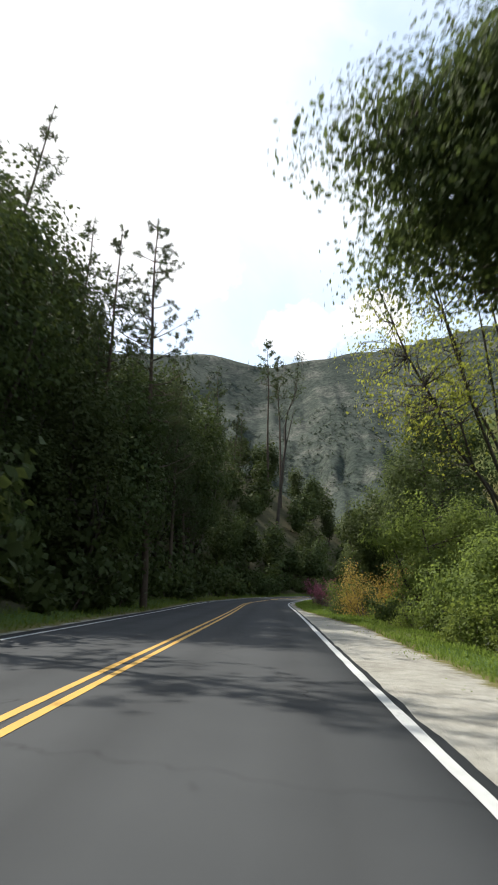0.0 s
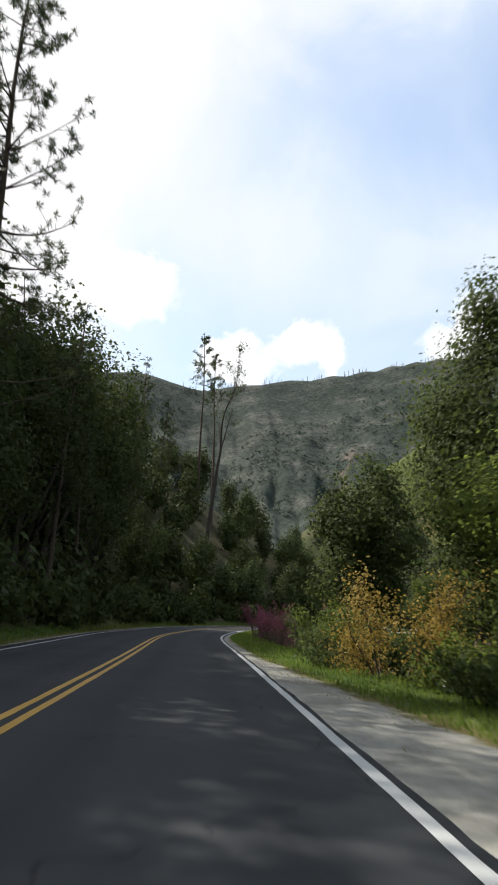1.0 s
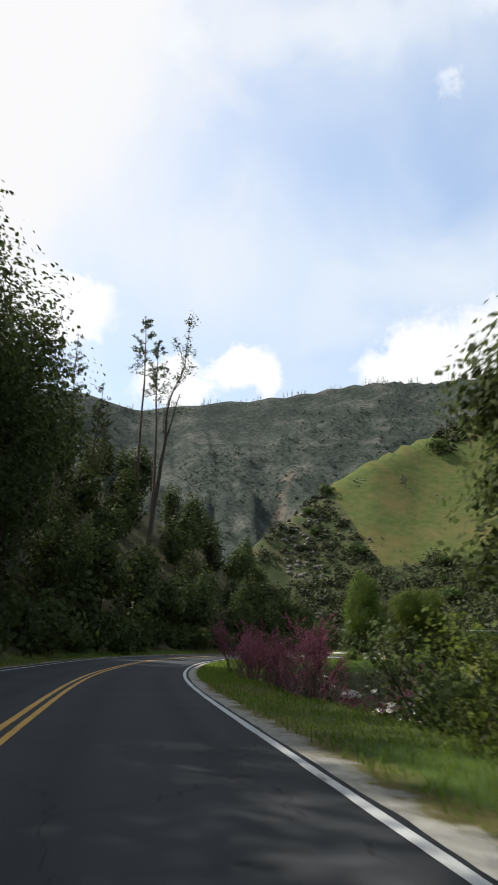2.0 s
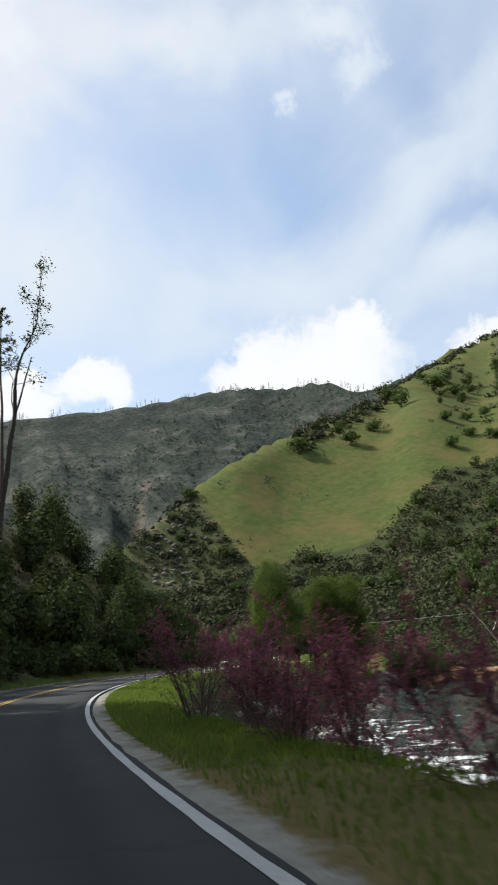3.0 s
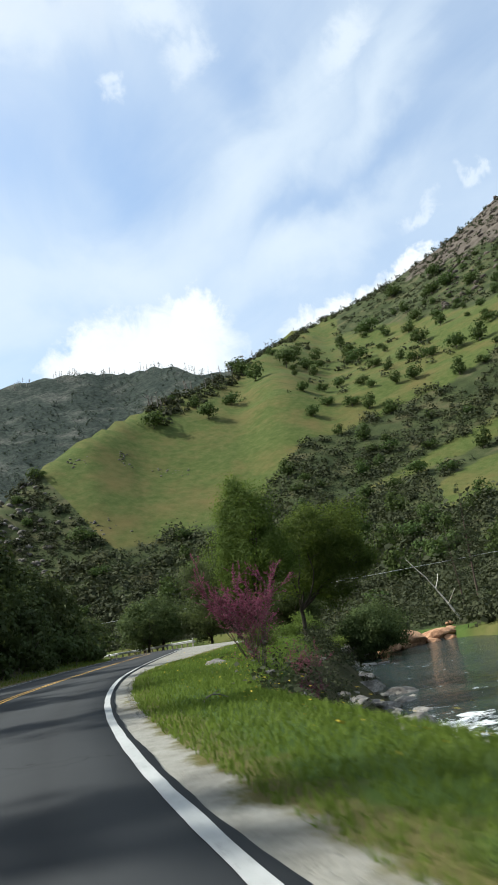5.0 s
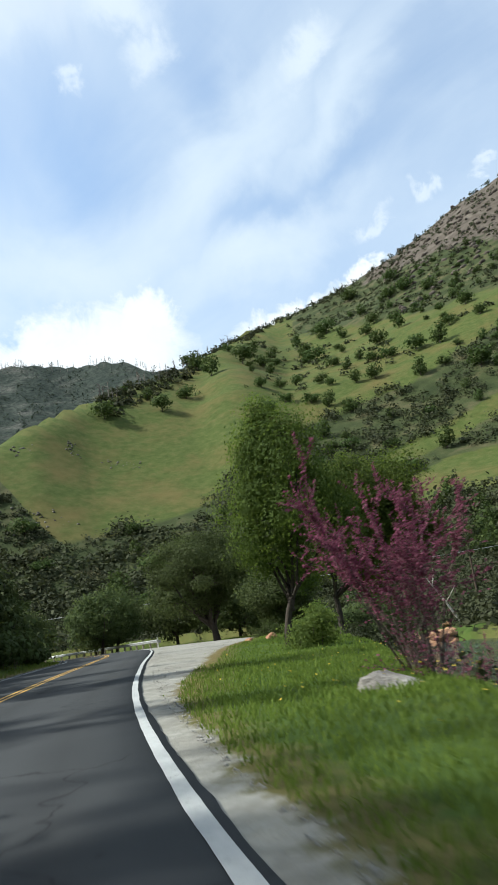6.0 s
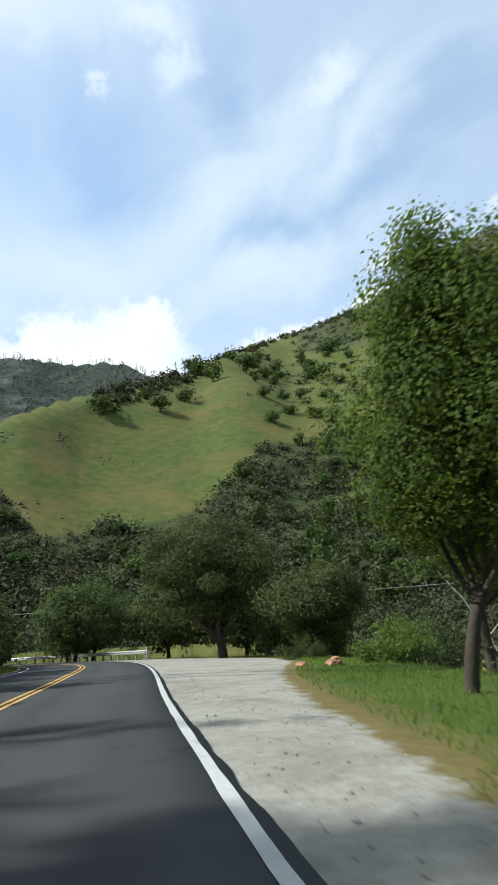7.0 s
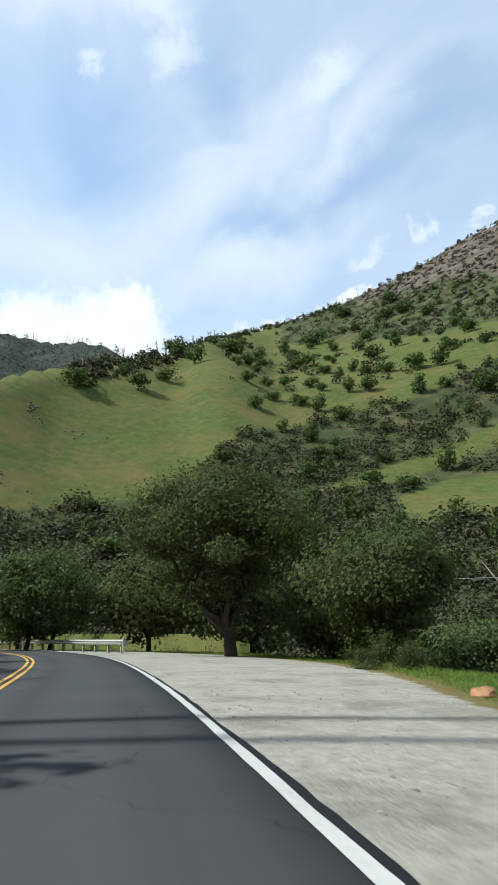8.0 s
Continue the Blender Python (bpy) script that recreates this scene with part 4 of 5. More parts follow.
stand(oak(16, 9.4, 5.0, 2.0, 22000, 0.095, M_OAK, label="slender oak at the end of the bank's trees", clumps=90), 9.1, 58.8, 1.0, 10, 0.1)
stand(shrub(21, 2.9, 2.8, 6500, 0.052, M_ORANGE, "bush with orange and yellow leaves on the shoulder"), 7.2, 49.5)
stand(shrub(22, 2.6, 3.0, 8000, 0.055, M_OAKLIT, "round bright green bush on the shoulder"), 7.9, 58.5)
sh_green = stand(shrub(23, 1.8, 2.6, 5200, 0.062, M_OAKLIT, "low green bush at the foot of the trees"), 7.4, 33.0)
sh_dark = stand(shrub(24, 2.2, 2.8, 5200, 0.068, M_OAK, "dark green bush on the river bank"), 8.2, 40.0)
for x, y, k, ob in ((7.6, 29.0, 0.8, sh_green), (7.4, 38.6, 0.8, sh_green), (7.9, 44.6, 0.9, sh_dark), (8.3, 47.0, 1.0, sh_green), (7.5, 52.5, 0.8, sh_dark), (8.8, 54.6, 1.2, sh_dark),
                    (8.4, 62.5, 1.1, sh_dark), (9.0, 65.0, 1.1, sh_green), (9.0, 28.0, 1.1, sh_dark), (8.8, 22.0, 1.1, sh_dark), (9.5, 17.0, 1.2, sh_green)):
    again(ob, x, y, k, R.uniform(0, 360))

# the redbuds along the bend and by the river
rb_a = stand(redbud(31, 3.4, 3.6, 8500, "redbud in magenta blossom at the grass edge"), 7.6, 69.0, 0.8, 0)
rb_b = stand(redbud(32, 4.2, 4.0, 14000, "large redbud in purple-pink blossom above the river"), 8.2, 82.3, 0.82, 60)
rb_c = stand(redbud(33, 4.5, 3.9, 27000, "redbud in full pink blossom beside a flat rock"), 23.5, 118.9, 1.0, 20)
for ob, x, y, k, a in ((rb_b, 8.3, 79.4, 0.66, 120), (rb_a, 7.9, 77.2, 0.80, 200), (rb_b, 8.2, 75.6, 0.70, 90), (rb_a, 7.8, 72.4, 0.85, 250), (rb_b, 9.9, 81.0, 0.85, 310), (rb_b, 9.9, 77.6, 0.75, 10),
                       (rb_a, 9.6, 73.6, 0.85, 30), (rb_a, 9.3, 66.8, 0.9, 20), (rb_a, 24.9, 117.9, 0.42, 30), (rb_a, 26.8, 120.3, 0.66, 80), (rb_a, 16.6, 101.6, 0.36, 20),
                       (rb_a, 20.9, 113.6, 0.40, 170), (rb_a, 11.2, 89.6, 0.28, 70)):
    again(ob, x, y, k, a, 0.1)

# oaks by the gravel turnout
stand(oak(141, 10.6, 5.7, 2.0, 60000, 0.070, M_OAKGREEN, label="tall oak with fresh green leaves by the turnout", clumps=80, shift=(0.5, -0.4), low=2.3, taper=0.95, ragged=1.3, puff=1.1, stout=0.62), 33.3, 133.0, 1.0, 0, 0.1)
stand(oak(42, 9.6, 7.8, 2.2, 56000, 0.085, M_OAKGREEN, label="forked oak on the edge of the river bank", clumps=75, shift=(1.8, -0.9), low=2.2, ragged=1.6, stout=0.7), 40.6, 136.6, 1.0, 0, 0.1)
big_oak = stand(oak(43, 11.6, 11.0, 1.5, 66000, 0.105, M_OAK, label="big dark oak with spreading limbs behind the turnout", limbs=13, clumps=95, low=2.2, ragged=1.45, stout=1.25), 57.4, 169.4, 1.12, 0, 0.1)
oak_m = stand(oak(44, 8.6, 9.4, 1.6, 11000, 0.19, M_OAK, label="dark rounded oak beyond the road", clumps=60, steps=3, low=0.6), 62.5, 184.0, 1.0, 0, 0.1)
oak_n = stand(oak(45, 7.4, 8.6, 1.2, 20000, 0.135, M_OAK, label="green rounded oak behind the turnout", clumps=60, steps=3, low=0.5), 63.0, 165.0, 1.0, 0, 0.1)
for ob, x, y, k, a in ((oak_m, 55.5, 190.0, 1.0, 70), (oak_m, 66.0, 176.0, 1.05, 190), (oak_n, 70.0, 160.0, 1.05, 240), (oak_m, 76.0, 166.0, 1.0, 20), (oak_n, 58.5, 197.0, 1.0, 130),
                       (oak_m, 52.5, 205.0, 0.95, 300), (oak_n, 57.6, 158.6, 0.9, 300), (oak_m, 62.0, 198.0, 1.1, 80)):
    again(ob, x, y, k, a, 0.15)
bank_bush = stand(shrub(46, 2.2, 3.4, 5200, 0.085, M_OAKMID, "round green bush at the turnout's edge"), 46.2, 144.6)
for x, y, k in ((51.5, 154.5, 0.7), (59.0, 160.0, 0.9), (50.5, 146.0, 1.0), (55.0, 150.5, 0.9), (31.5, 129.5, 0.7)):
    again(bank_bush if R.rand() < 0.6 else sh_dark, x, y, k, R.uniform(0, 360), 0.1)

# tall pines on the hill beside the road
pine_a = stand(pine(51, 22.0, "tall pine with tufted branches over the road", 0.36, 0.30, 0.21, needles=30, fine=0.36), -4.5, 52.0, 1.03, 0)
pine_b = stand(pine(52, 20.0, "slender dark pine on the wooded slope", 0.24, 0.35, sparse=0.8), -8.2, 55.2, 1.1, 0)
pine_d = stand(pine(54, 24.0, "thin pale pine high on the wooded slope", 0.26, 0.55, sparse=0.6), -14.0, 57.0, 1.0, 0)
for ob, x, y, k, a in ((pine_b, -10.6, 56.4, 1.05, 80), (pine_d, -16.8, 57.5, 1.1, 200), (pine_b, -8.8, 55.0, 0.78, 120), (pine_b, -5.2, 72.0, 0.98, 100), (pine_b, -4.6, 79.0, 0.8, 160), (pine_d, -9.0, 84.0, 0.9, 20),
                       (pine_b, -4.3, 150.0, 1.2, 300), (pine_d, -10.0, 120.0, 0.8, 60), (pine_d, -4.0, 128.0, 0.75, 260), (pine_b, -16.0, 95.0, 0.9, 0), (pine_a, -9.0, 30.0, 0.8, 30), (pine_b, -6.5, 112.0, 0.75, 210), (pine_d, -13.0, 141.0, 0.9, 90),
                       (pine_b, 100.0, 166.0, 1.0, 0), (pine_b, 104.0, 172.0, 0.7, 120)):
    again(ob, x, y, k, a, 0.2)

for s_, u_, k_ in ((101.0, -24.0, 1.0), (108.0, -27.0, 1.12), (113.0, -25.0, 1.0), (119.0, -28.0, 1.1), (127.0, -27.0, 1.0), (134.0, -30.0, 0.9)):
    x_, y_, _ = at_road(s_, u_)
    again(pine_b, float(x_), float(y_), k_, s_ * 40, 0.2)


def snag():
    """The tall forked tree, nearly bare, that stands out of the wood."""
    rng = np.random.RandomState(61)
    wood, tips = Heap(), []
    z0 = float(ground_z(7.2, 139.0)[0])
    base = np.array([7.2, 139.0, z0 - 0.5])
    fork = np.array([9.0, 141.0, 31.0])
    p = base + (fork - base) * np.linspace(0, 1, 8)[:, None] + rng.normal(size=(8, 3)) * 0.12 * np.linspace(0, 1, 8)[:, None]
    wood.add(*tube(p - base, np.linspace(0.34, 0.20, 8), 8))
    grow(rng, wood, tips, p[-1] - base, (0.05, 0, 1), 8.0, 0.17, 3, 0.10, 0.06, 3, 0.55, 0.52)
    grow(rng, wood, tips, p[-2] - base, (0.30, 0.1, 1), 7.5, 0.14, 0, 0.04, 0.02)
    grow(rng, wood, tips, p[-2] - base, (-0.5, 0.2, 0.8), 4.5, 0.08, 2, 0.12, 0.05, 3, 0.6, 0.6)
    t = np.concatenate(tips)
    t = t[t[:, 2] > 24]
    pick = t[rng.randint(len(t), size=900)] + rng.normal(size=(900, 3)) * 0.3
    e = root("snag_tree", *base, "tall forked tree, almost bare, above the wood", "tree")
    tree_parts("snag_tree", M_BARK, M_PINE, wood, leaves(rng, pick, 0.16, 1.6), e)


snag()

# bare-stemmed pines, added so that their long shadows cross the road
pine_c = stand(pine(53, 25.0, "tall bare-stemmed pine on the slope", 0.20, 0.70), 9.6, 166.2, 1.42, 0)
again(pine_c, 6.9, 167.7, 1.45, 140, 0.2)

# the wood on the steep slope: a close front row, then trees up the hill
front = [oak(71, 12.6, 6.4, 1.4, 3900, 0.225, M_FOREST, label="dark oak at the front of the wood", clumps=44, steps=3, limbs=5, low=0.6, puff=1.1),
         oak(72, 13.0, 6.0, 1.2, 3900, 0.225, M_FOREST, label="tall dark tree at the front of the wood", clumps=48, steps=3, limbs=5, low=0.6, puff=1.1)]
near_tree = oak(78, 12.6, 6.6, 1.4, 9000, 0.146, M_FOREST, label="dark leafy oak beside the road at the wood's edge", clumps=64, steps=3, limbs=6, low=0.5, puff=1.1)
tall_tree = oak(79, 19.5, 9.4, 2.0, 9500, 0.185, M_FOREST, label="tall dark oak standing over the wood", clumps=60, steps=3, limbs=7, low=1.2, puff=1.1, ragged=1.3)
deep = [oak(76, 10.0, 7.5, 1.6, 1500, 0.44, M_FOREST, label="dark oak in the wood on the slope", clumps=26, steps=2, limbs=4, puff=1.1),
        oak(77, 14.0, 6.6, 2.0, 2000, 0.385, M_FOREST, label="tall dark tree in the wood on the slope", clumps=30, steps=2, limbs=4, puff=1.1),
        oak(73, 9.0, 7.6, 1.0, 1500, 0.43, M_FOREST, label="bushy dark tree in the wood on the slope", clumps=26, steps=2, limbs=4, puff=1.1)]
low_bush = [shrub(74, 3.4, 4.4, 800, 0.24, M_FOREST, "dark bush at the foot of the wood", name="wood_shrub", stems=5),
            shrub(75, 2.6, 3.6, 800, 0.21, M_OAK, "green bush at the foot of the wood", name="wood_shrub", stems=5)]
spots, taken = [], []
for s_ in np.arange(4, 215, 2.3):
    for u_ in (-6.7, -8.6):
        if R.rand() < 0.72:
            spots.append((s_ + R.uniform(-1, 1), u_ + R.uniform(-0.6, 0.6), low_bush[R.randint(2)], R.uniform(0.65, 1.25)))
for s_ in np.arange(0, 212, 3.7):
    q_ = s_ + R.uniform(-0.9, 0.9)
    v_ = -float(np.interp(q_, [40, 54, 105, 120], [8.6, 10.0, 10.0, 8.6])) + R.uniform(-1.0, 1.0)
    taken.append((q_, v_))
    spots.append((q_, v_, front[R.randint(2)], R.uniform(0.88, 1.15) * float(np.interp(q_, [0, 30, 44, 52, 60, 66, 84, 90, 112, 120, 150, 215], [0.42, 0.48, 0.72, 1.12, 1.2, 1.6, 1.55, 0.74, 0.58, 0.52, 0.48, 0.5]))))
for _ in range(6000):
    s_, u_ = R.uniform(-5, 215), -11.5 - 54 * R.rand() ** 1.5
    if all((s_ - a) ** 2 + (u_ - b) ** 2 > (3.8 + 0.040 * -u_) ** 2 for a, b in taken):
        taken.append((s_, u_))
        size_ = R.uniform(0.9, 1.2) * float(np.interp(s_, [0, 22, 40, 52, 84, 90, 112, 120, 150, 215], [0.65, 0.85, 1.2, 1.65, 1.55, 0.78, 0.6, 0.62, 0.7, 0.6]))
        size_ *= float(np.interp(-u_, [11, 16, 24, 34, 44], [0.72, 0.80, 1.0, 1.3, 1.7])) if 86 < s_ < 124 else float(np.interp(-u_, [11, 16, 25], [0.72, 0.80, 1.05]))
        spots.append((s_, u_, front[R.randint(2)] if u_ > -28 and s_ < 100 else deep[R.randint(3)], size_))
    if len(taken) >= 205:
        break
spots += [(34.8, -6.8, near_tree, 0.85), (38.6, -6.6, near_tree, 0.98), (41.4, -6.9, near_tree, 0.9), (45.5, -7.2, near_tree, 0.85), (35.5, -6.6, front[0], 0.62), (38.6, -6.9, front[1], 0.7), (42.0, -7.4, front[0], 0.8), (29.0, -10.5, tall_tree, 0.75), (33.0, -10.5, tall_tree, 0.85), (38.0, -11.0, tall_tree, 0.9)]
first = set()
for s_, u_, tree_, size_ in spots:
    if tree_ in front and size_ > 1.22:
        tree_, size_ = tall_tree, size_ / 1.55
    elif tree_ in front and 22 < s_ < 66 and u_ > -13:
        tree_ = near_tree
    elif tree_ in front and s_ > 104:
        tree_ = deep[R.randint(3)]
        size_ *= 1.1
    x_, y_, _ = at_road(s_, u_)
    if tree_.name in first:
        again(tree_, float(x_), float(y_), size_, R.uniform(0, 360), 0.3)
    else:
        first.add(tree_.name)
        stand(tree_, float(x_), float(y_), size_, R.uniform(0, 360), 0.3)


# ---- the hills' trees and brush ----
def polar(az, r):
    a = np.radians(az)
    return HX + r * np.sin(a), HY + r * np.cos(a)


hill_oaks = [oak(81, 7.5, 9.0, 1.4, 620, 0.58, M_HILLOAK, label="round oak on the green hillside", name="hill_oak", limbs=4, clumps=22, steps=2, puff=0.9, low=0.7),
             oak(82, 6.5, 9.5, 1.0, 620, 0.58, M_HILLOAK, label="grey-green oak on the hillside", name="hill_oak", limbs=4, clumps=22, steps=2, puff=0.9, low=0.7),
             oak(83, 8.5, 8.0, 1.8, 620, 0.58, M_HILLOAK, label="upright oak on the green hillside", name="hill_oak", limbs=4, clumps=22, steps=2, puff=0.9, low=0.7)]
# oaks that stand apart: place and breadth in metres
meadow_oaks = [(241, 435, 13.7), (272, 451, 12.9), (247, 458, 8.7), (205, 440, 15.6), (242, 476, 6.9), (374, 504, 20.9), (396, 545, 10.5), (319, 479, 16.3), (339, 520, 17.2), (339, 534, 13.2),
               (302, 411, 9.9), (275, 378, 9.9), (396, 504, 14.3), (295, 386, 9.3), (473, 524, 14.4), (560, 578, 15.8), (440, 534, 13.9), (418, 537, 14.5), (299, 370, 10.3), (344, 287, 16.0)]
upper_oaks = [(516, 572, 14.9), (532, 524, 13.3), (498, 470, 12.1), (428, 407, 16.8), (728, 654, 24.9), (576, 527, 13.1), (555, 562, 24), (367, 394, 8.1), (382, 418, 10.9), (340, 352, 12.3),
              (331, 360, 9.6), (436, 480, 19.4), (322, 415, 9.0), (342, 417, 10.1), (325, 375, 7.1), (298, 356, 10.0), (302, 346, 7.0), (389, 334, 14.2), (465, 412, 14.5), (385, 349, 15.8),
              (380, 368, 12.3), (348, 310, 8.7), (338, 320, 11.6), (593, 501, 17.9), (595, 480, 20.1), (544, 491, 16.5), (673, 546, 20.6), (574, 441, 17.8), (464, 351, 14.5), (420, 342, 11.5)]
places = [(x, y, R.randint(3), w / 9.0) for x, y, w in meadow_oaks + upper_oaks]
for _ in range(9000):
    az, r = R.uniform(18, 72), 130 + 620 * R.rand() ** 0.8
    x, y = polar(az, r)
    z, gravel, woods, belt, crag, faraway = [float(v[0]) for v in height(np.array([x]), np.array([y]))]
    if crag > 0 or z < 1 or faraway > 0:
        continue
    p = 0.75 if belt > 0.2 else (0.0 if r < 330 or az < 43 else 0.10)
    if R.rand() > p or any((x - a) ** 2 + (y - b) ** 2 < 64 for a, b, *_ in places):
        continue
    places.append((x, y, R.randint(3), R.uniform(0.6, 1.15)))
    if len(places) >= 240:
        break
for n_, (x, y, k, size) in enumerate(places):
    if n_ < 3:
        stand(hill_oaks[n_], float(x), float(y), size, 0, 0.3)
    else:
        again(hill_oaks[k], float(x), float(y), size, R.uniform(0, 360), 0.3)


def brush(name, count, pick, size, leaf, mat, label, per=34, tall=0.7, seed=0, up=0.3):
    """Uncounted bushes over a stretch of hill, as one mesh."""
    rng = np.random.RandomState(seed)
    xs, ys = pick(rng, count)
    z = height(xs, ys)[0]
    n = len(xs)
    k = size * rng.uniform(0.5, 1.4, n)
    c = np.repeat(np.stack([xs, ys, z], 1), per, axis=0)
    kk = np.repeat(k, per)[:, None]
    d = rng.normal(size=(n * per, 3))
    d /= np.linalg.norm(d, axis=1, keepdims=True)
    d[:, 2] = np.abs(d[:, 2]) * tall * 1.3
    c = c + d * kk * rng.uniform(0.55, 1.0, (n * per, 1)) * (1 + 0.4 * rng.normal(size=(n * per, 1)).clip(-1, 1))
    v, f = leaves(rng, c, 1.0, 1.3, facing=d + np.array([0, 0, up]))
    mid = np.repeat(c, 4, axis=0)
    v = mid + (v - mid) * np.repeat(kk, 4, axis=0) * leaf
    return tagged(mesh_object(name, v, f, mat), label, "bushes", kind="stuff")


def foot_zone(rng, count):
    az = rng.uniform(17, 88, count * 8)
    rf = np.interp(np.radians(az), SKY_AZ, FOOT_R)
    r = rf + 4 + rng.rand(count * 8) * (440 - rf)
    x, y = polar(az, r)
    keep = (scrub_band(az, r, rf) + fbm(x, y, 24, 3, 41) * 2.3 > 0.2) & (to_road(x, y)[1] > 24) & (rng.rand(len(x)) < 0.7 + 0.3 * (rf + 60 > r))
    return x[keep][:count], y[keep][:count]


def far_foot(rng, count):
    x, y = foot_zone(rng, count * 2)
    keep = np.hypot(x - 30, y - 140) > 125
    return x[keep][:count], y[keep][:count]


def near_foot(rng, count):
    x, y = foot_zone(rng, count * 6)
    keep = np.hypot(x - 30, y - 140) < 130
    return x[keep][:count], y[keep][:count]


def upper_zone(rng, count):
    az = rng.uniform(42, 76, count * 9)
    r = rng.uniform(400, 930, count * 9)
    x, y = polar(az, r)
    rf = np.interp(np.radians(az), SKY_AZ, FOOT_R)
    keep = (scrub_band(az, r, rf) + fbm(x, y, 70, 4, 43) * 1.2 > 0.1) | ((fbm(x, y, 40, 3, 44) > 0.22) & (rng.rand(len(x)) < 0.35))
    return x[keep][:count], y[keep][:count]


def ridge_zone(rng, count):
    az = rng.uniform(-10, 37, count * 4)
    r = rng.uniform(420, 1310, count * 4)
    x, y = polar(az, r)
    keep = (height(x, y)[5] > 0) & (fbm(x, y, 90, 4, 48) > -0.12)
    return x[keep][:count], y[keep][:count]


def crest_zone(rng, count):
    az = rng.uniform(30, 60, count)
    rc = np.interp(az, [28, 31, 36, 41, 46, 51.5, 58.5, 63], [388, 428, 488, 638, 1025, 990, 940, 890])
    return polar(az, rc + rng.uniform(-45, 14, count))


def spur_zone(rng, count):
    az = rng.uniform(8, 25, count * 3)
    r = rng.uniform(190, 330, count * 3)
    x, y = polar(az, r)
    keep = (fbm(x, y, 22, 3, 47) > -0.1) & (to_road(x, y)[1] > 12) & ((az < 17.5) | (r < 312 - (az - 20.4) * 11.5))
    return x[keep][:count], y[keep][:count]


brush("foot_brush", 640, near_foot, 2.6, 0.135, M_CHAP, "dense grey-green brush above the far shore", 130, 0.95, 8)
brush("hillside_brush", 3300, far_foot, 2.9, 0.26, M_CHAP, "belts of dark grey-green brush across the hillside", 40, 0.95, 1)
brush("hillside_brush", 1500, upper_zone, 3.0, 0.42, M_CHAP, "patches of dark brush on the upper hillside", 22, 0.8, 2)
brush("crest_brush", 420, crest_zone, 3.2, 0.42, M_CHAP, "dark brush along the hill's crest", 30, 0.9, 3)
brush("spur_brush", 520, spur_zone, 2.1, 0.30, M_CHAP, "brush on the rocky spur", 50, 0.85, 4)
brush("ridge_wood", 5500, ridge_zone, 3.3, 0.42, M_RIDGEHAZE, "thin grey-green wood on the far ridge", 10, 1.1, 5)


def bank_zone(rng, count):
    s = rng.uniform(20, 235, count)
    u = bank_edge(s) + 0.5 + rng.rand(count) ** 1.5 * 3.6
    keep = ~((s > 92) & (s < 127) & (u < bank_edge(s) + 0.8) & (rng.rand(count) < 0.8)) & ~((s > 64) & (s < 93))
    x, y, _ = at_road(s[keep], u[keep])
    return x, y


brush("bank_brush", 560, bank_zone, 0.75, 0.095, M_CHAP, "low brush on the river bank", 130, 0.9, 6)


def far_zone(rng, count):
    s = rng.uniform(120, 250, count)
    x, y, _ = at_road(s, rng.uniform(34, 75, count))
    r = np.hypot(x - HX, y - HY)
    az = np.arctan2(x - HX, y - HY)
    keep = r > np.interp(az, SKY_AZ, FOOT_R) - 4
    return x[keep], y[keep]


brush("shore_brush", 260, far_zone, 1.8, 0.30, M_CHAP, "brush and bare shrubs on the far shore", 50, 1.0, 7)


def ridge_snags():
    """Bare and thin trees standing on the skylines, too far to tell apart."""
    rng = np.random.RandomState(9)
    heap = Heap()
    az = np.concatenate([rng.uniform(-2, 36, 230), rng.uniform(30, 60, 60)])
    for k, a in enumerate(az):
        if k < 230:
            if math.sin(a * 1.7) + 0.5 * math.sin(a * 4.3) < -0.2:
                continue
            rc = float(np.interp(np.radians(a), SKY_AZ, SKY_R)) - rng.uniform(0, 25)
        else:
            rc = float(np.interp(a, [28, 31, 36, 41, 46, 51.5, 58.5, 63], [388, 428, 488, 638, 1025, 990, 940, 890])) - rng.uniform(0, 10)
        x, y = polar(a, rc)
        z = float(ground_z(x, y)[0])
        h = rng.uniform(6, 17) * (1.0 if k < 230 else 0.7)
        p = bent(rng, (x, y, z - 1), (0, 0, 1), h, 0.03, 4)
        heap.add(*tube(p, np.linspace(0.45, 0.18, len(p)), 4))
        for _ in range(7):
            q = p[rng.randint(2, 5)]
            w = bent(rng, q, rng.normal(size=3) + (0, 0, 0.3), rng.uniform(1, 3), 0.1, 2)
            heap.add(*tube(w, np.linspace(0.3, 0.12, len(w)), 3))
    v, f = heap.made()
    tagged(mesh_object("skyline_trees", v, f, M_GREYBARK), "thin bare trees along the skyline", "trees", kind="stuff")


ridge_snags()


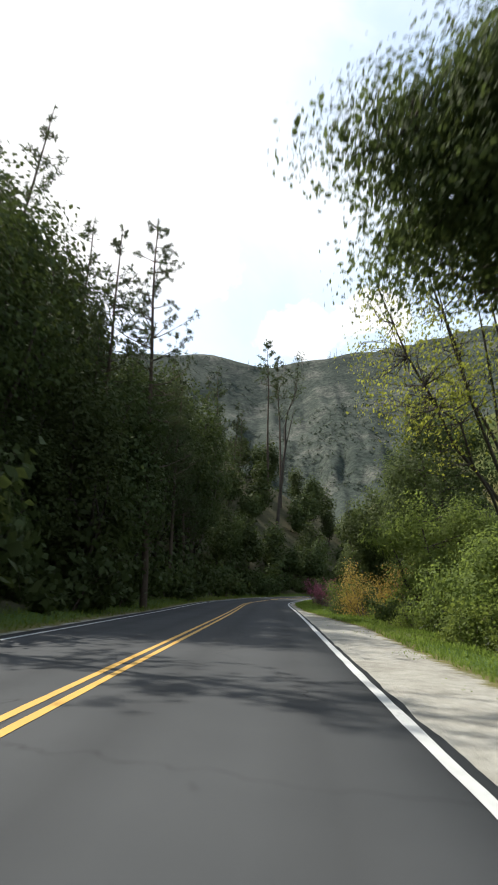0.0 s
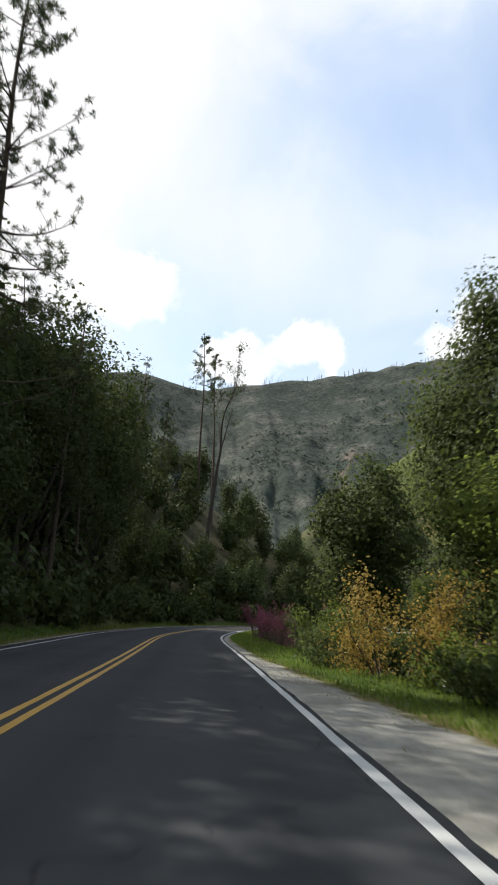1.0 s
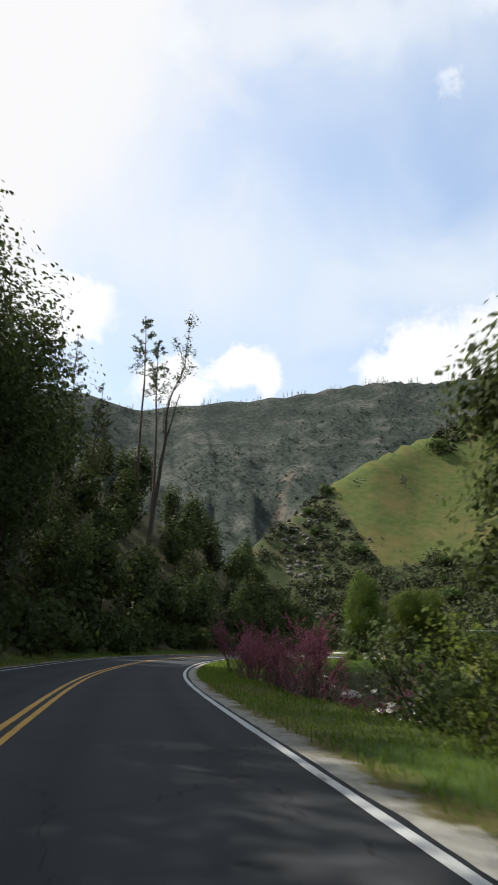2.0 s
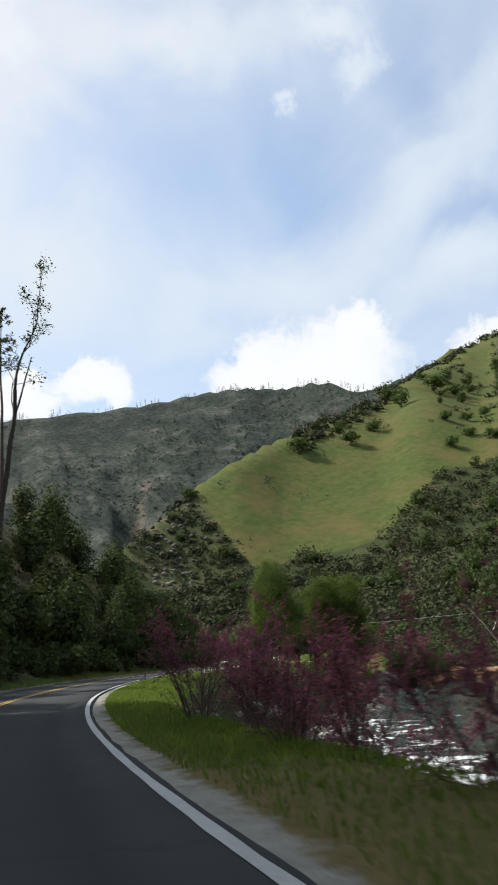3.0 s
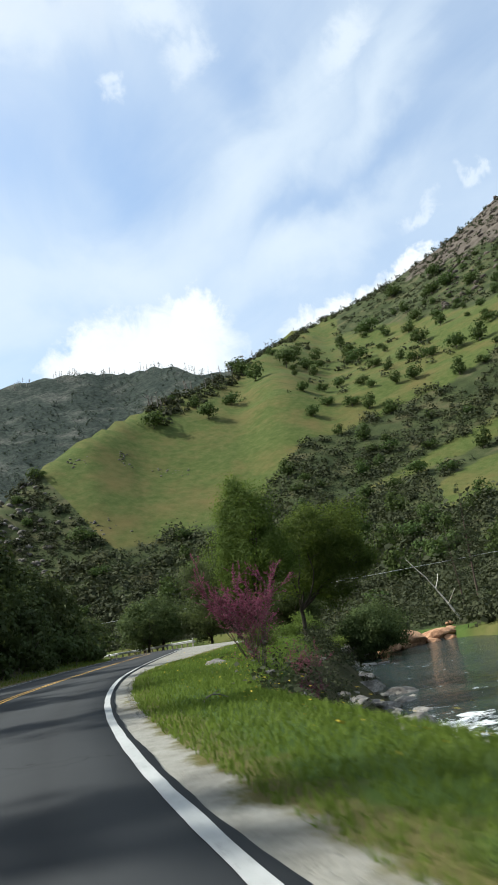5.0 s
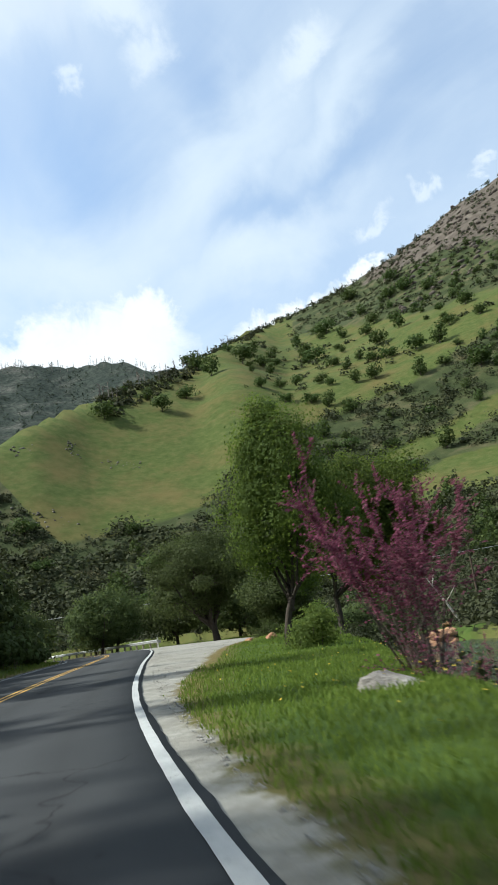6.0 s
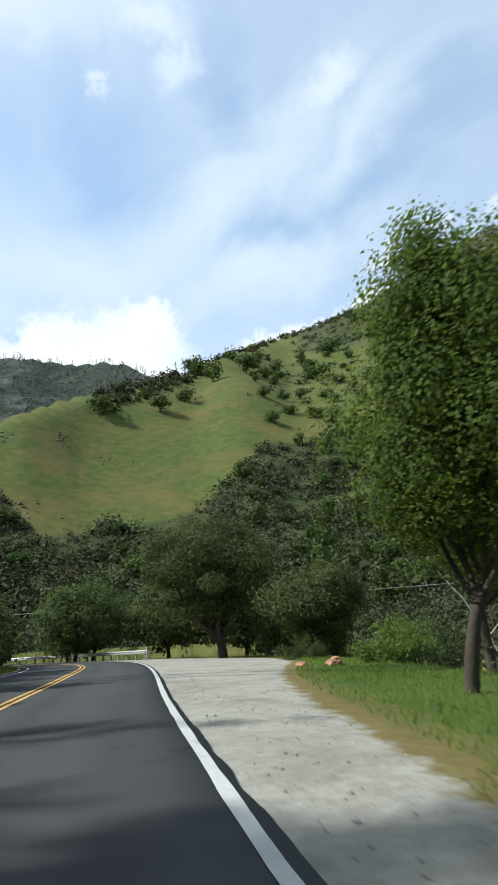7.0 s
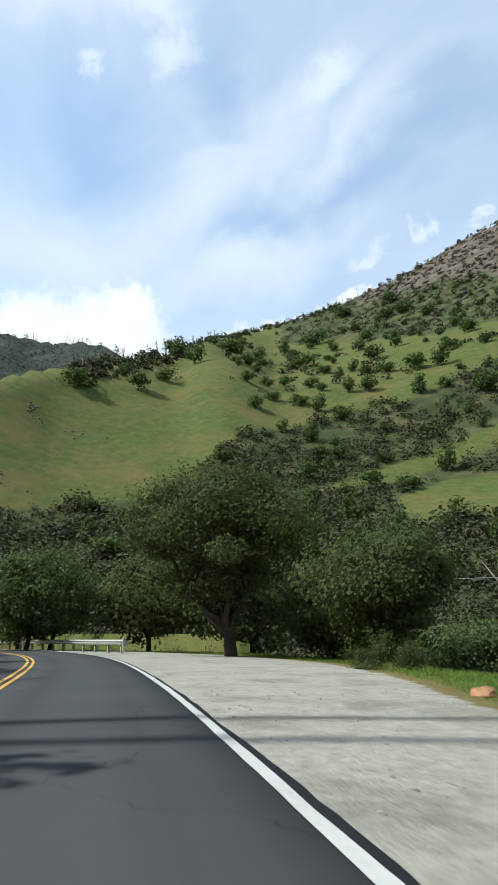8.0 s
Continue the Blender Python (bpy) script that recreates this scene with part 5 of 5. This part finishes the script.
# ---- rocks ----
def boulder(seed, flat=0.6, mat=None, label="", name="boulder", cuts=16, fine=3):
    """A weathered block: a rounded lump cut by planes and roughened."""
    rng = np.random.RandomState(seed)
    bm = bmesh.new()
    bmesh.ops.create_icosphere(bm, subdivisions=fine, radius=1.0)
    planes = []
    for _ in range(cuts):
        d = Vector(rng.normal(size=3)).normalized()
        planes.append((d, rng.uniform(0.62, 0.9)))
    for v in bm.verts:
        for d, k in planes:
            over = v.co.dot(d) - k
            if over > 0:
                v.co -= d * over
        v.co *= 1 + 0.10 * noise.noise(v.co * 2.3 + Vector((seed, 0, 0))) + 0.05 * noise.noise(v.co * 6.0 + Vector((seed, 3, 0)))
        v.co.z *= flat
    me = bpy.data.meshes.new(name)
    bm.to_mesh(me)
    bm.free()
    me.materials.append(mat or M_GREYROCK)
    ob = new(name, me)
    return tagged(ob, label, "rock")


def place_rock(ob, x, y, z, sx, sy, sz, turn, tilt=0.0):
    ob.matrix_world = pose(x, y, z, tilt, tilt * 0.5, turn) @ Matrix.Diagonal((sx, sy, sz, 1))
    return ob


kinds = [boulder(91, 0.7, M_GREYROCK, "grey weathered boulder in the river"), boulder(92, 0.6, M_GREYROCK, "grey angular rock on the river bank"),
         boulder(93, 0.7, M_ORANGEROCK, "orange-brown rock on the far shore"), boulder(94, 0.55, M_ORANGEROCK, "low orange rock on the far shore")]
shore_rocks = [(83.2, 166.0, -3.6, 4.2, 2.6, 2.2, 20, 2), (79.0, 165.0, -3.8, 2.8, 2.2, 1.7, 70, 3), (87.5, 165.8, -3.8, 3.4, 2.0, 1.6, 140, 2), (91.5, 165.0, -4.0, 2.2, 1.6, 1.2, 10, 3), (76.0, 164.0, -4.0, 2.4, 2.0, 1.5, 200, 2),
         (71.5, 165.5, -3.7, 2.8, 2.4, 2.2, 30, 0), (68.5, 167.0, -3.8, 2.6, 2.2, 1.9, 80, 1), (74.0, 168.0, -3.4, 3.0, 2.6, 3.0, 120, 0), (71.0, 170.0, -3.4, 2.6, 2.2, 3.2, 10, 1), (66.0, 169.5, -3.9, 2.2, 1.8, 1.4, 50, 0)]
river_rocks = [(61.0, 155.0, -4.3, 1.7, 1.3, 1.4, 20, 0), (62.8, 154.2, -4.4, 1.5, 1.1, 0.8, 60, 1), (58.8, 156.0, -4.5, 1.4, 1.0, 0.7, 90, 1), (64.8, 153.4, -4.5, 1.2, 0.8, 0.5, 10, 0), (48.5, 140.5, -4.3, 1.8, 1.3, 0.9, 30, 1),
         (45.0, 137.5, -4.3, 2.0, 1.4, 0.9, 100, 0), (52.0, 143.5, -4.4, 1.5, 1.1, 0.8, 160, 1), (41.0, 132.0, -4.4, 1.6, 1.2, 0.9, 50, 0), (36.5, 126.5, -4.3, 1.4, 1.2, 0.9, 210, 1), (33.0, 121.0, -4.0, 1.6, 1.2, 1.0, 20, 0)]
bank_rocks = [(29.0, 114.5, -4.0, 1.5, 1.2, 1.1, 70, 1), (26.5, 109.0, -3.8, 1.3, 1.2, 1.0, 130, 0), (24.5, 104.5, -4.0, 1.6, 1.1, 1.0, 10, 1), (22.0, 98.0, -4.0, 1.4, 1.2, 1.0, 50, 0), (20.0, 92.0, -3.9, 1.3, 1.1, 1.0, 90, 1),
         (56.0, 148.5, -4.4, 1.2, 0.9, 0.6, 40, 0), (96.5, 163.0, -4.0, 2.0, 1.5, 1.0, 20, 1), (100.0, 160.5, -4.0, 2.2, 1.5, 1.0, 70, 0), (104.0, 158.0, -4.0, 2.4, 1.6, 1.1, 130, 1)]
rr = np.random.RandomState(98)
for _ in range(46):
    s_ = rr.uniform(98, 140)
    u_ = float(bank_edge(s_)) + rr.uniform(1.2, 6.5)
    x_, y_, _ = at_road(s_, u_)
    k_ = rr.uniform(0.25, 0.95) * (0.6 if u_ < bank_edge(s_) + 3 else 1.0)
    bank_rocks.append((float(x_), float(y_), max(float(ground_z(float(x_), float(y_))[0]), -4.4) + 0.05 * k_, k_ * 1.3, k_, k_ * 0.9, rr.uniform(0, 360), int(rr.randint(2))))
for _ in range(34):
    x_, y_ = (rr.normal(72.5, 3.4), rr.normal(167.5, 2.0)) if rr.rand() < 0.6 else (rr.normal(84, 4.5), rr.normal(165.6, 1.0))
    k_ = rr.uniform(0.5, 1.5)
    shore_rocks.append((x_, y_, max(float(ground_z(x_, y_)[0]), -4.4) + 0.1, k_ * 1.3, k_, k_, rr.uniform(0, 360), int(rr.choice([0, 1, 1, 3] if x_ < 78 else [2, 3, 3, 1]))))
seen_kind = set()
for x, y, z, sx, sy, sz, a, k in shore_rocks + river_rocks + bank_rocks:
    ob = kinds[k]
    if k in seen_kind:
        ob = copy_thing(ob, pose(0, 0, 0))
    seen_kind.add(k)
    place_rock(ob, x, y, z, sx, sy, sz, a, 6)
slab = boulder(95, 0.35, M_GREYROCK, "flat pale rock slab at the foot of a redbud", "rock_slab", 8)
place_rock(slab, 21.0, 117.7, float(ground_z(21.0, 117.7)[0]) + 0.0, 0.5, 0.36, 0.62, -35, 14)
slab2 = copy_thing(slab, pose(0, 0, 0))
place_rock(slab2, 22.7, 117.4, float(ground_z(22.7, 117.4)[0]) + 0.0, 0.32, 0.25, 0.5, 10, -12)
rock_t = boulder(96, 0.7, M_ORANGEROCK, "orange rock lying at the edge of the turnout", "roadside_rock", 14)
place_rock(rock_t, 43.6, 145.6, float(ground_z(43.6, 145.6)[0]) + 0.1, 0.62, 0.38, 0.42, 40, 4)
rock_u = copy_thing(rock_t, pose(0, 0, 0))
place_rock(rock_u, 42.3, 146.2, float(ground_z(42.3, 146.2)[0]) + 0.04, 0.3, 0.25, 0.28, 110, 4)


def outcrops():
    """Broken rock on the spur and the meadow, uncounted."""
    rng = np.random.RandomState(17)
    base = boulder(97, 0.8, M_GREYROCK, "x", "seed_rock", 12, 1)
    bv = np.array([v.co[:] for v in base.data.vertices])
    bf = np.array([p.vertices[:] for p in base.data.polygons])
    bpy.data.objects.remove(base)
    for name, count, zone, size, mat, label in (("spur_outcrop", 170, "spur", 2.0, M_SPURROCK, "broken grey rock on the spur"),
                                          ("meadow_rocks", 110, "meadow", 0.9, M_SPURROCK, "scattered rocks on the green hillside"),
                                          ("peak_outcrop", 500, "peak", 5.0, M_BROWNROCK, "bare brown rock on the peak")):
        vs, fs, n = [], [], 0
        for _ in range(count):
            if zone == "spur":
                az = rng.normal(18.2, 1.6)
                r = min(rng.uniform(225, 315), 306 - (az - 20.4) * 11.5)
            elif zone == "meadow":
                cz, cr, w = ((31.2, 335, 0.8), (27.5, 339, 0.4), (25.4, 274, 1.0), (23.4, 328, 0.6))[rng.randint(4)]
                az, r = rng.normal(cz, w), rng.normal(cr, 3)
            else:
                az, r = rng.uniform(56, 76), rng.uniform(620, 900)
            x, y = polar(az, r)
            z = float(ground_z(x, y)[0])
            k = size * rng.uniform(0.25, 1.0) ** 1.3
            m = np.array(Euler(rng.uniform(-0.5, 0.5, 3) + np.array([0, 0, rng.uniform(0, 6)])).to_matrix())
            vs.append((bv * (k * np.array([1.3, 0.9, 0.8]))) @ m.T + (x, y, z))
            fs.append(bf + n)
            n += len(bv)
        tagged(mesh_object(name, np.concatenate(vs), np.concatenate(fs), mat), label, "rocks", kind="stuff")


outcrops()


# ---- guardrail, markers, cable, log ----
def offset_points(s, u, z):
    x, y, zz = at_road(s, u)
    return np.stack([x, y, zz + z], 1)


def guardrail():
    s0, s1 = 180.6, 246.0

    def u_of(q):
        return np.interp(q, [180, 186, 200], [6.4, 5.5, 4.9])

    u = float(u_of(s0))
    e = root("guardrail", *[float(v) for v in at_road(s0, u)], "galvanised steel guardrail on posts along the bend", "guardrail")
    origin = np.array(e.location)
    s = np.arange(s0, s1, 0.6)
    prof = [(0.0, -0.155), (0.0, -0.12), (-0.08, -0.09), (-0.08, -0.05), (0.0, -0.015), (0.0, 0.015), (-0.08, 0.05), (-0.08, 0.09), (0.0, 0.12), (0.0, 0.155),
            (0.006, 0.155), (0.006, 0.12), (-0.07, 0.088), (-0.07, 0.052), (0.008, 0.0), (-0.07, -0.052), (-0.07, -0.088), (0.006, -0.12), (0.006, -0.155)]
    rows = np.stack([offset_points(s, u_of(s) + du, 0.56 + dz) - origin for du, dz in prof])
    k, n = rows.shape[:2]
    i = np.arange(k * n).reshape(k, n)
    j = np.roll(i, -1, 0)
    f = np.stack([i[:, :-1].ravel(), i[:, 1:].ravel(), j[:, 1:].ravel(), j[:, :-1].ravel()], 1)
    mesh_object("rail_beam", rows.reshape(-1, 3), f, M_STEEL, e, "ribbed steel beam")
    bm = bmesh.new()
    bmesh.ops.create_cube(bm, size=1.0)
    for v in bm.verts:
        v.co.x, v.co.y, v.co.z = v.co.x * 0.15, v.co.y * 0.20, v.co.z * 1.1 + 0.12
    bmesh.ops.bevel(bm, geom=bm.edges[:], offset=0.012, segments=1, affect="EDGES")
    post = part("post", bm, M_POST, e, "weathered wooden post")
    for q in np.arange(s0 + 0.4, s1, 1.9):
        ob = post if q < s0 + 0.5 else new("post", post.data)
        ob.parent = e
        x, y, z = at_road(q, float(u_of(q)) + 0.14)
        ob.location = Vector((float(x), float(y), float(z))) - Vector(origin)
        ob.rotation_euler[2] = -float(np.interp(q, RS, RH))
    # the flared end with its upright marker
    for q, du, hh, w, nm, mt in ((s0 - 0.1, 0.0, 1.05, 0.10, "end_marker", M_MARKER), (s0 + 8.6, 0.3, 1.0, 0.06, "delineator", M_MARKER)):
        bm = bmesh.new()
        bmesh.ops.create_cube(bm, size=1.0)
        for v in bm.verts:
            v.co.x, v.co.y, v.co.z = v.co.x * w, v.co.y * 0.03, v.co.z * hh + hh / 2 - 0.1
        bmesh.ops.bevel(bm, geom=bm.edges[:], offset=0.006, segments=1, affect="EDGES")
        ob = part(nm, bm, mt, e, "white upright marker")
        x, y, z = at_road(q, float(u_of(q)) + du)
        ob.location = Vector((float(x), float(y), float(z))) - Vector(origin)
        ob.rotation_euler[2] = -float(np.interp(q, RS, RH))
    bm = bmesh.new()
    bmesh.ops.create_cube(bm, size=1.0)
    for v in bm.verts:
        v.co.x, v.co.y, v.co.z = v.co.x * 0.42, v.co.y * 0.10, v.co.z * 0.30 + 0.50
    bmesh.ops.bevel(bm, geom=bm.edges[:], offset=0.03, segments=2, affect="EDGES")
    ob = part("end_plate", bm, M_STEEL, e, "bent steel end plate")
    x, y, z = at_road(s0 - 0.15, u + 0.15)
    ob.location = Vector((float(x), float(y), float(z))) - Vector(origin)


guardrail()


def cable(a, b, sag, thick, label):
    p = [np.array(a) + (np.array(b) - np.array(a)) * k + np.array([0, 0, -4 * sag * k * (1 - k)]) for k in np.linspace(0, 1, 40)]
    v, f = tube(p, [thick] * 40, 5)
    tagged(mesh_object("overhead_cable", v, f, M_CABLE), label, "cable")


cable((45.6, 225.5, 6.5), (116.4, 170.7, 7.5), 0.3, 0.035, "pale overhead cable spanning the river valley")


def log_in_grass():
    heap = Heap()
    x, y = 14.5, 107.8
    z = float(ground_z(x, y)[0])
    p = np.array([(14.22, 107.72, z + 0.02), (14.32, 107.76, z + 0.09), (14.46, 107.80, z + 0.12), (14.60, 107.76, z + 0.10), (14.72, 107.68, z + 0.03)])
    heap.add(*tube(p, [0.009, 0.013, 0.014, 0.012, 0.007], 6))
    q = np.array([(14.48, 107.80, z + 0.115), (14.58, 107.88, z + 0.14), (14.70, 107.93, z + 0.16)])
    heap.add(*tube(q, [0.009, 0.007, 0.005], 5))
    v, f = heap.made()
    tagged(mesh_object("fallen_branch", v, f, M_GREYBARK, smooth=True), "bent grey branch lying in the grass", "branch")


log_in_grass()


def leaning_trunk():
    rng = np.random.RandomState(78)
    heap, tips = Heap(), []
    z = float(ground_z(95.7, 166.4)[0])
    grow(rng, heap, tips, (95.7, 166.4, max(z, -4.0) - 0.4), (-0.55, 0.30, 1.0), 8.5, 0.17, 1, 0.05, 0.01, 3, 0.5, 0.4)
    v, f = heap.made()
    tagged(mesh_object("leaning_trunk", v, f, M_PALEBARK, smooth=True), "pale leaning dead trunk on the far shore", "tree trunk")


leaning_trunk()


# ---- grass ----
def grass(name, count, pick, tall, label, seed, mat=None, wide=0.012):
    rng = np.random.RandomState(seed)
    x, y = pick(rng, count)
    z = ground_z(x, y)
    n = len(x)
    a = rng.uniform(0, 2 * np.pi, n)
    h = tall * rng.uniform(0.45, 1.25, n)
    lean = rng.normal(size=(n, 2)) * 0.30 * h[:, None]
    w = wide * rng.uniform(0.6, 1.5, n)
    base = np.stack([x, y, z - 0.03], 1)
    side = np.stack([np.cos(a) * w, np.sin(a) * w, 0 * a], 1)
    mid = base + np.stack([lean[:, 0] * 0.35, lean[:, 1] * 0.35, h * 0.6], 1)
    tip = base + np.stack([lean[:, 0], lean[:, 1], h], 1)
    v = np.stack([base - side, base + side, mid + side * 0.7, tip, mid - side * 0.7], 1).reshape(-1, 3)
    i = np.arange(5 * n).reshape(n, 5)
    f = np.concatenate([np.stack([i[:, 0], i[:, 1], i[:, 2], i[:, 4]], 1), np.stack([i[:, 4], i[:, 2], i[:, 3], i[:, 3]], 1)])
    me_f = [tuple(q[:3]) if q[2] == q[3] else tuple(q) for q in f.tolist()]
    return tagged(mesh_object(name, v, me_f, mat or M_GRASS), label, "grass", kind="stuff")


def bench(s0, s1, inner=0.0, outer=0.8, clump=0.0):
    def pick(rng, count):
        s = rng.uniform(s0, s1, count)
        lo, hi = gravel_edge(s) + inner, bank_edge(s) + outer
        u = lo + (hi - lo) * rng.rand(count)
        x, y, _ = at_road(s, u)
        keep = (hi > lo) & (fbm(x, y, 1.6, 3, 61) > clump)
        return x[keep], y[keep]
    return pick


grass("verge_grass", 52000, bench(66, 126, 0.05, 1.0, -0.7), 0.12, "lush green grass on the inside of the bend", 201, None, 0.010)
grass("turnout_grass", 26000, bench(112, 190, 0.5, 1.0, -0.7), 0.14, "green grass round the gravel turnout", 202, None, 0.011)
grass("shoulder_grass", 20000, bench(5, 74, 0.1, 0.8, -0.7), 0.14, "short green grass on the shoulder", 203, None, 0.012)


def gravel_tufts(rng, count):
    s = rng.uniform(5, 190, count)
    u = gravel_edge(s) - np.abs(rng.normal(size=count)) * 0.45
    x, y, _ = at_road(s, u)
    keep = (u > 3.9) & (fbm(x, y, 0.8, 3, 63) > np.where(s > 118, 0.45, 0.15))
    return x[keep], y[keep]


grass("gravel_tufts", 7000, gravel_tufts, 0.055, "small tufts of weed in the gravel edge", 204, None, 0.012)


def left_verge(rng, count):
    s = rng.uniform(5, 200, count)
    u = -4.15 - rng.rand(count) * 2.6
    x, y, _ = at_road(s, u)
    return x, y


grass("wood_edge_grass", 12000, left_verge, 0.22, "dark grass along the foot of the wood", 205, None, 0.016)


def flowers():
    rng = np.random.RandomState(301)
    s, u = rng.uniform(84, 122, 900), rng.rand(900)
    u = gravel_edge(s) + 0.8 + (bank_edge(s) - gravel_edge(s)) * u
    near = rng.rand(900) < 0.35
    s, u = np.where(near, rng.normal(110, 3, 900), s), np.where(near, rng.normal(7.5, 0.8, 900), u)
    x, y, _ = at_road(s, u)
    c = np.stack([x, y, ground_z(x, y) + rng.uniform(0.18, 0.42, 900)], 1)
    v, f = leaves(rng, c[::2], 0.024, 1.0)
    tagged(mesh_object("wild_flowers", v, f, M_FLOWER), "small yellow wild flowers in the grass", "flowers", kind="stuff")


flowers()


def stones():
    """Loose gravel on the turnout and along the edge."""
    rng = np.random.RandomState(302)
    n = 2200
    s = rng.uniform(100, 185, n)
    u = 3.85 + (gravel_edge(s) - 3.75) * rng.rand(n) ** 1.4
    x, y, _ = at_road(s, u)
    z = ground_z(x, y)
    k = 0.008 + 0.022 * rng.rand(n) ** 4
    base = np.array([(1, 0, 0), (0, 1, 0), (-1, 0, 0), (0, -1, 0), (0, 0, 0.8), (0, 0, -0.5)])
    fs = np.array([(0, 1, 4), (1, 2, 4), (2, 3, 4), (3, 0, 4), (1, 0, 5), (2, 1, 5), (3, 2, 5), (0, 3, 5)])
    v = np.stack([x, y, z + 0.005], 1)[:, None] + base[None] * k[:, None, None] * rng.uniform(0.6, 1.4, (n, 6, 1))
    f = fs[None] + (np.arange(n) * 6)[:, None, None]
    tagged(mesh_object("loose_gravel", v.reshape(-1, 3), f.reshape(-1, 3), M_PALEGRAVEL), "loose grey stones on the gravel", "gravel", kind="stuff")


stones()


# ------------------------------------------------------------ groups of repeats

GROUPS = (
    ("on the green hillside", "tree", "oaks on the hillside"),
    ("oak on the hillside", "tree", "oaks on the hillside"),
    ("at the foot of the wood", "shrub", "bushes at the foot of the wood"),
    ("foot of the trees", "shrub", "bushes at the foot of the wood"),
    ("pine", "tree", "pines on the wooded slope"),
    ("in the wood on the slope", "tree", "trees of the wood"),
    ("over the wood", "tree", "trees of the wood"),
    ("front of the wood", "tree", "trees of the wood"),
    ("the wood's edge", "tree", "trees of the wood"),
    ("redbud", "tree", "redbuds above the river"),
    ("river bank", "rock", "rocks on the river bank"),
    ("in the river", "rock", "boulders in the river"),
    ("far shore", "rock", "orange rocks on the far shore"),
    ("river bank", "shrub", "bushes on the river bank"),
    ("turnout's edge", "shrub", "bushes at the turnout"),
    ("behind the turnout", "tree", "oaks behind the turnout"),
    ("beyond the road", "tree", "oaks beyond the road"),
)


def group_repeats():
    for ob in list(bpy.data.objects):
        if ob.parent is None and "label" in ob and "kind" not in ob:
            for words, category, group in GROUPS:
                if words in ob["label"] and ob.get("category") == category:
                    tagged(ob, group=group)
                    break


group_repeats()
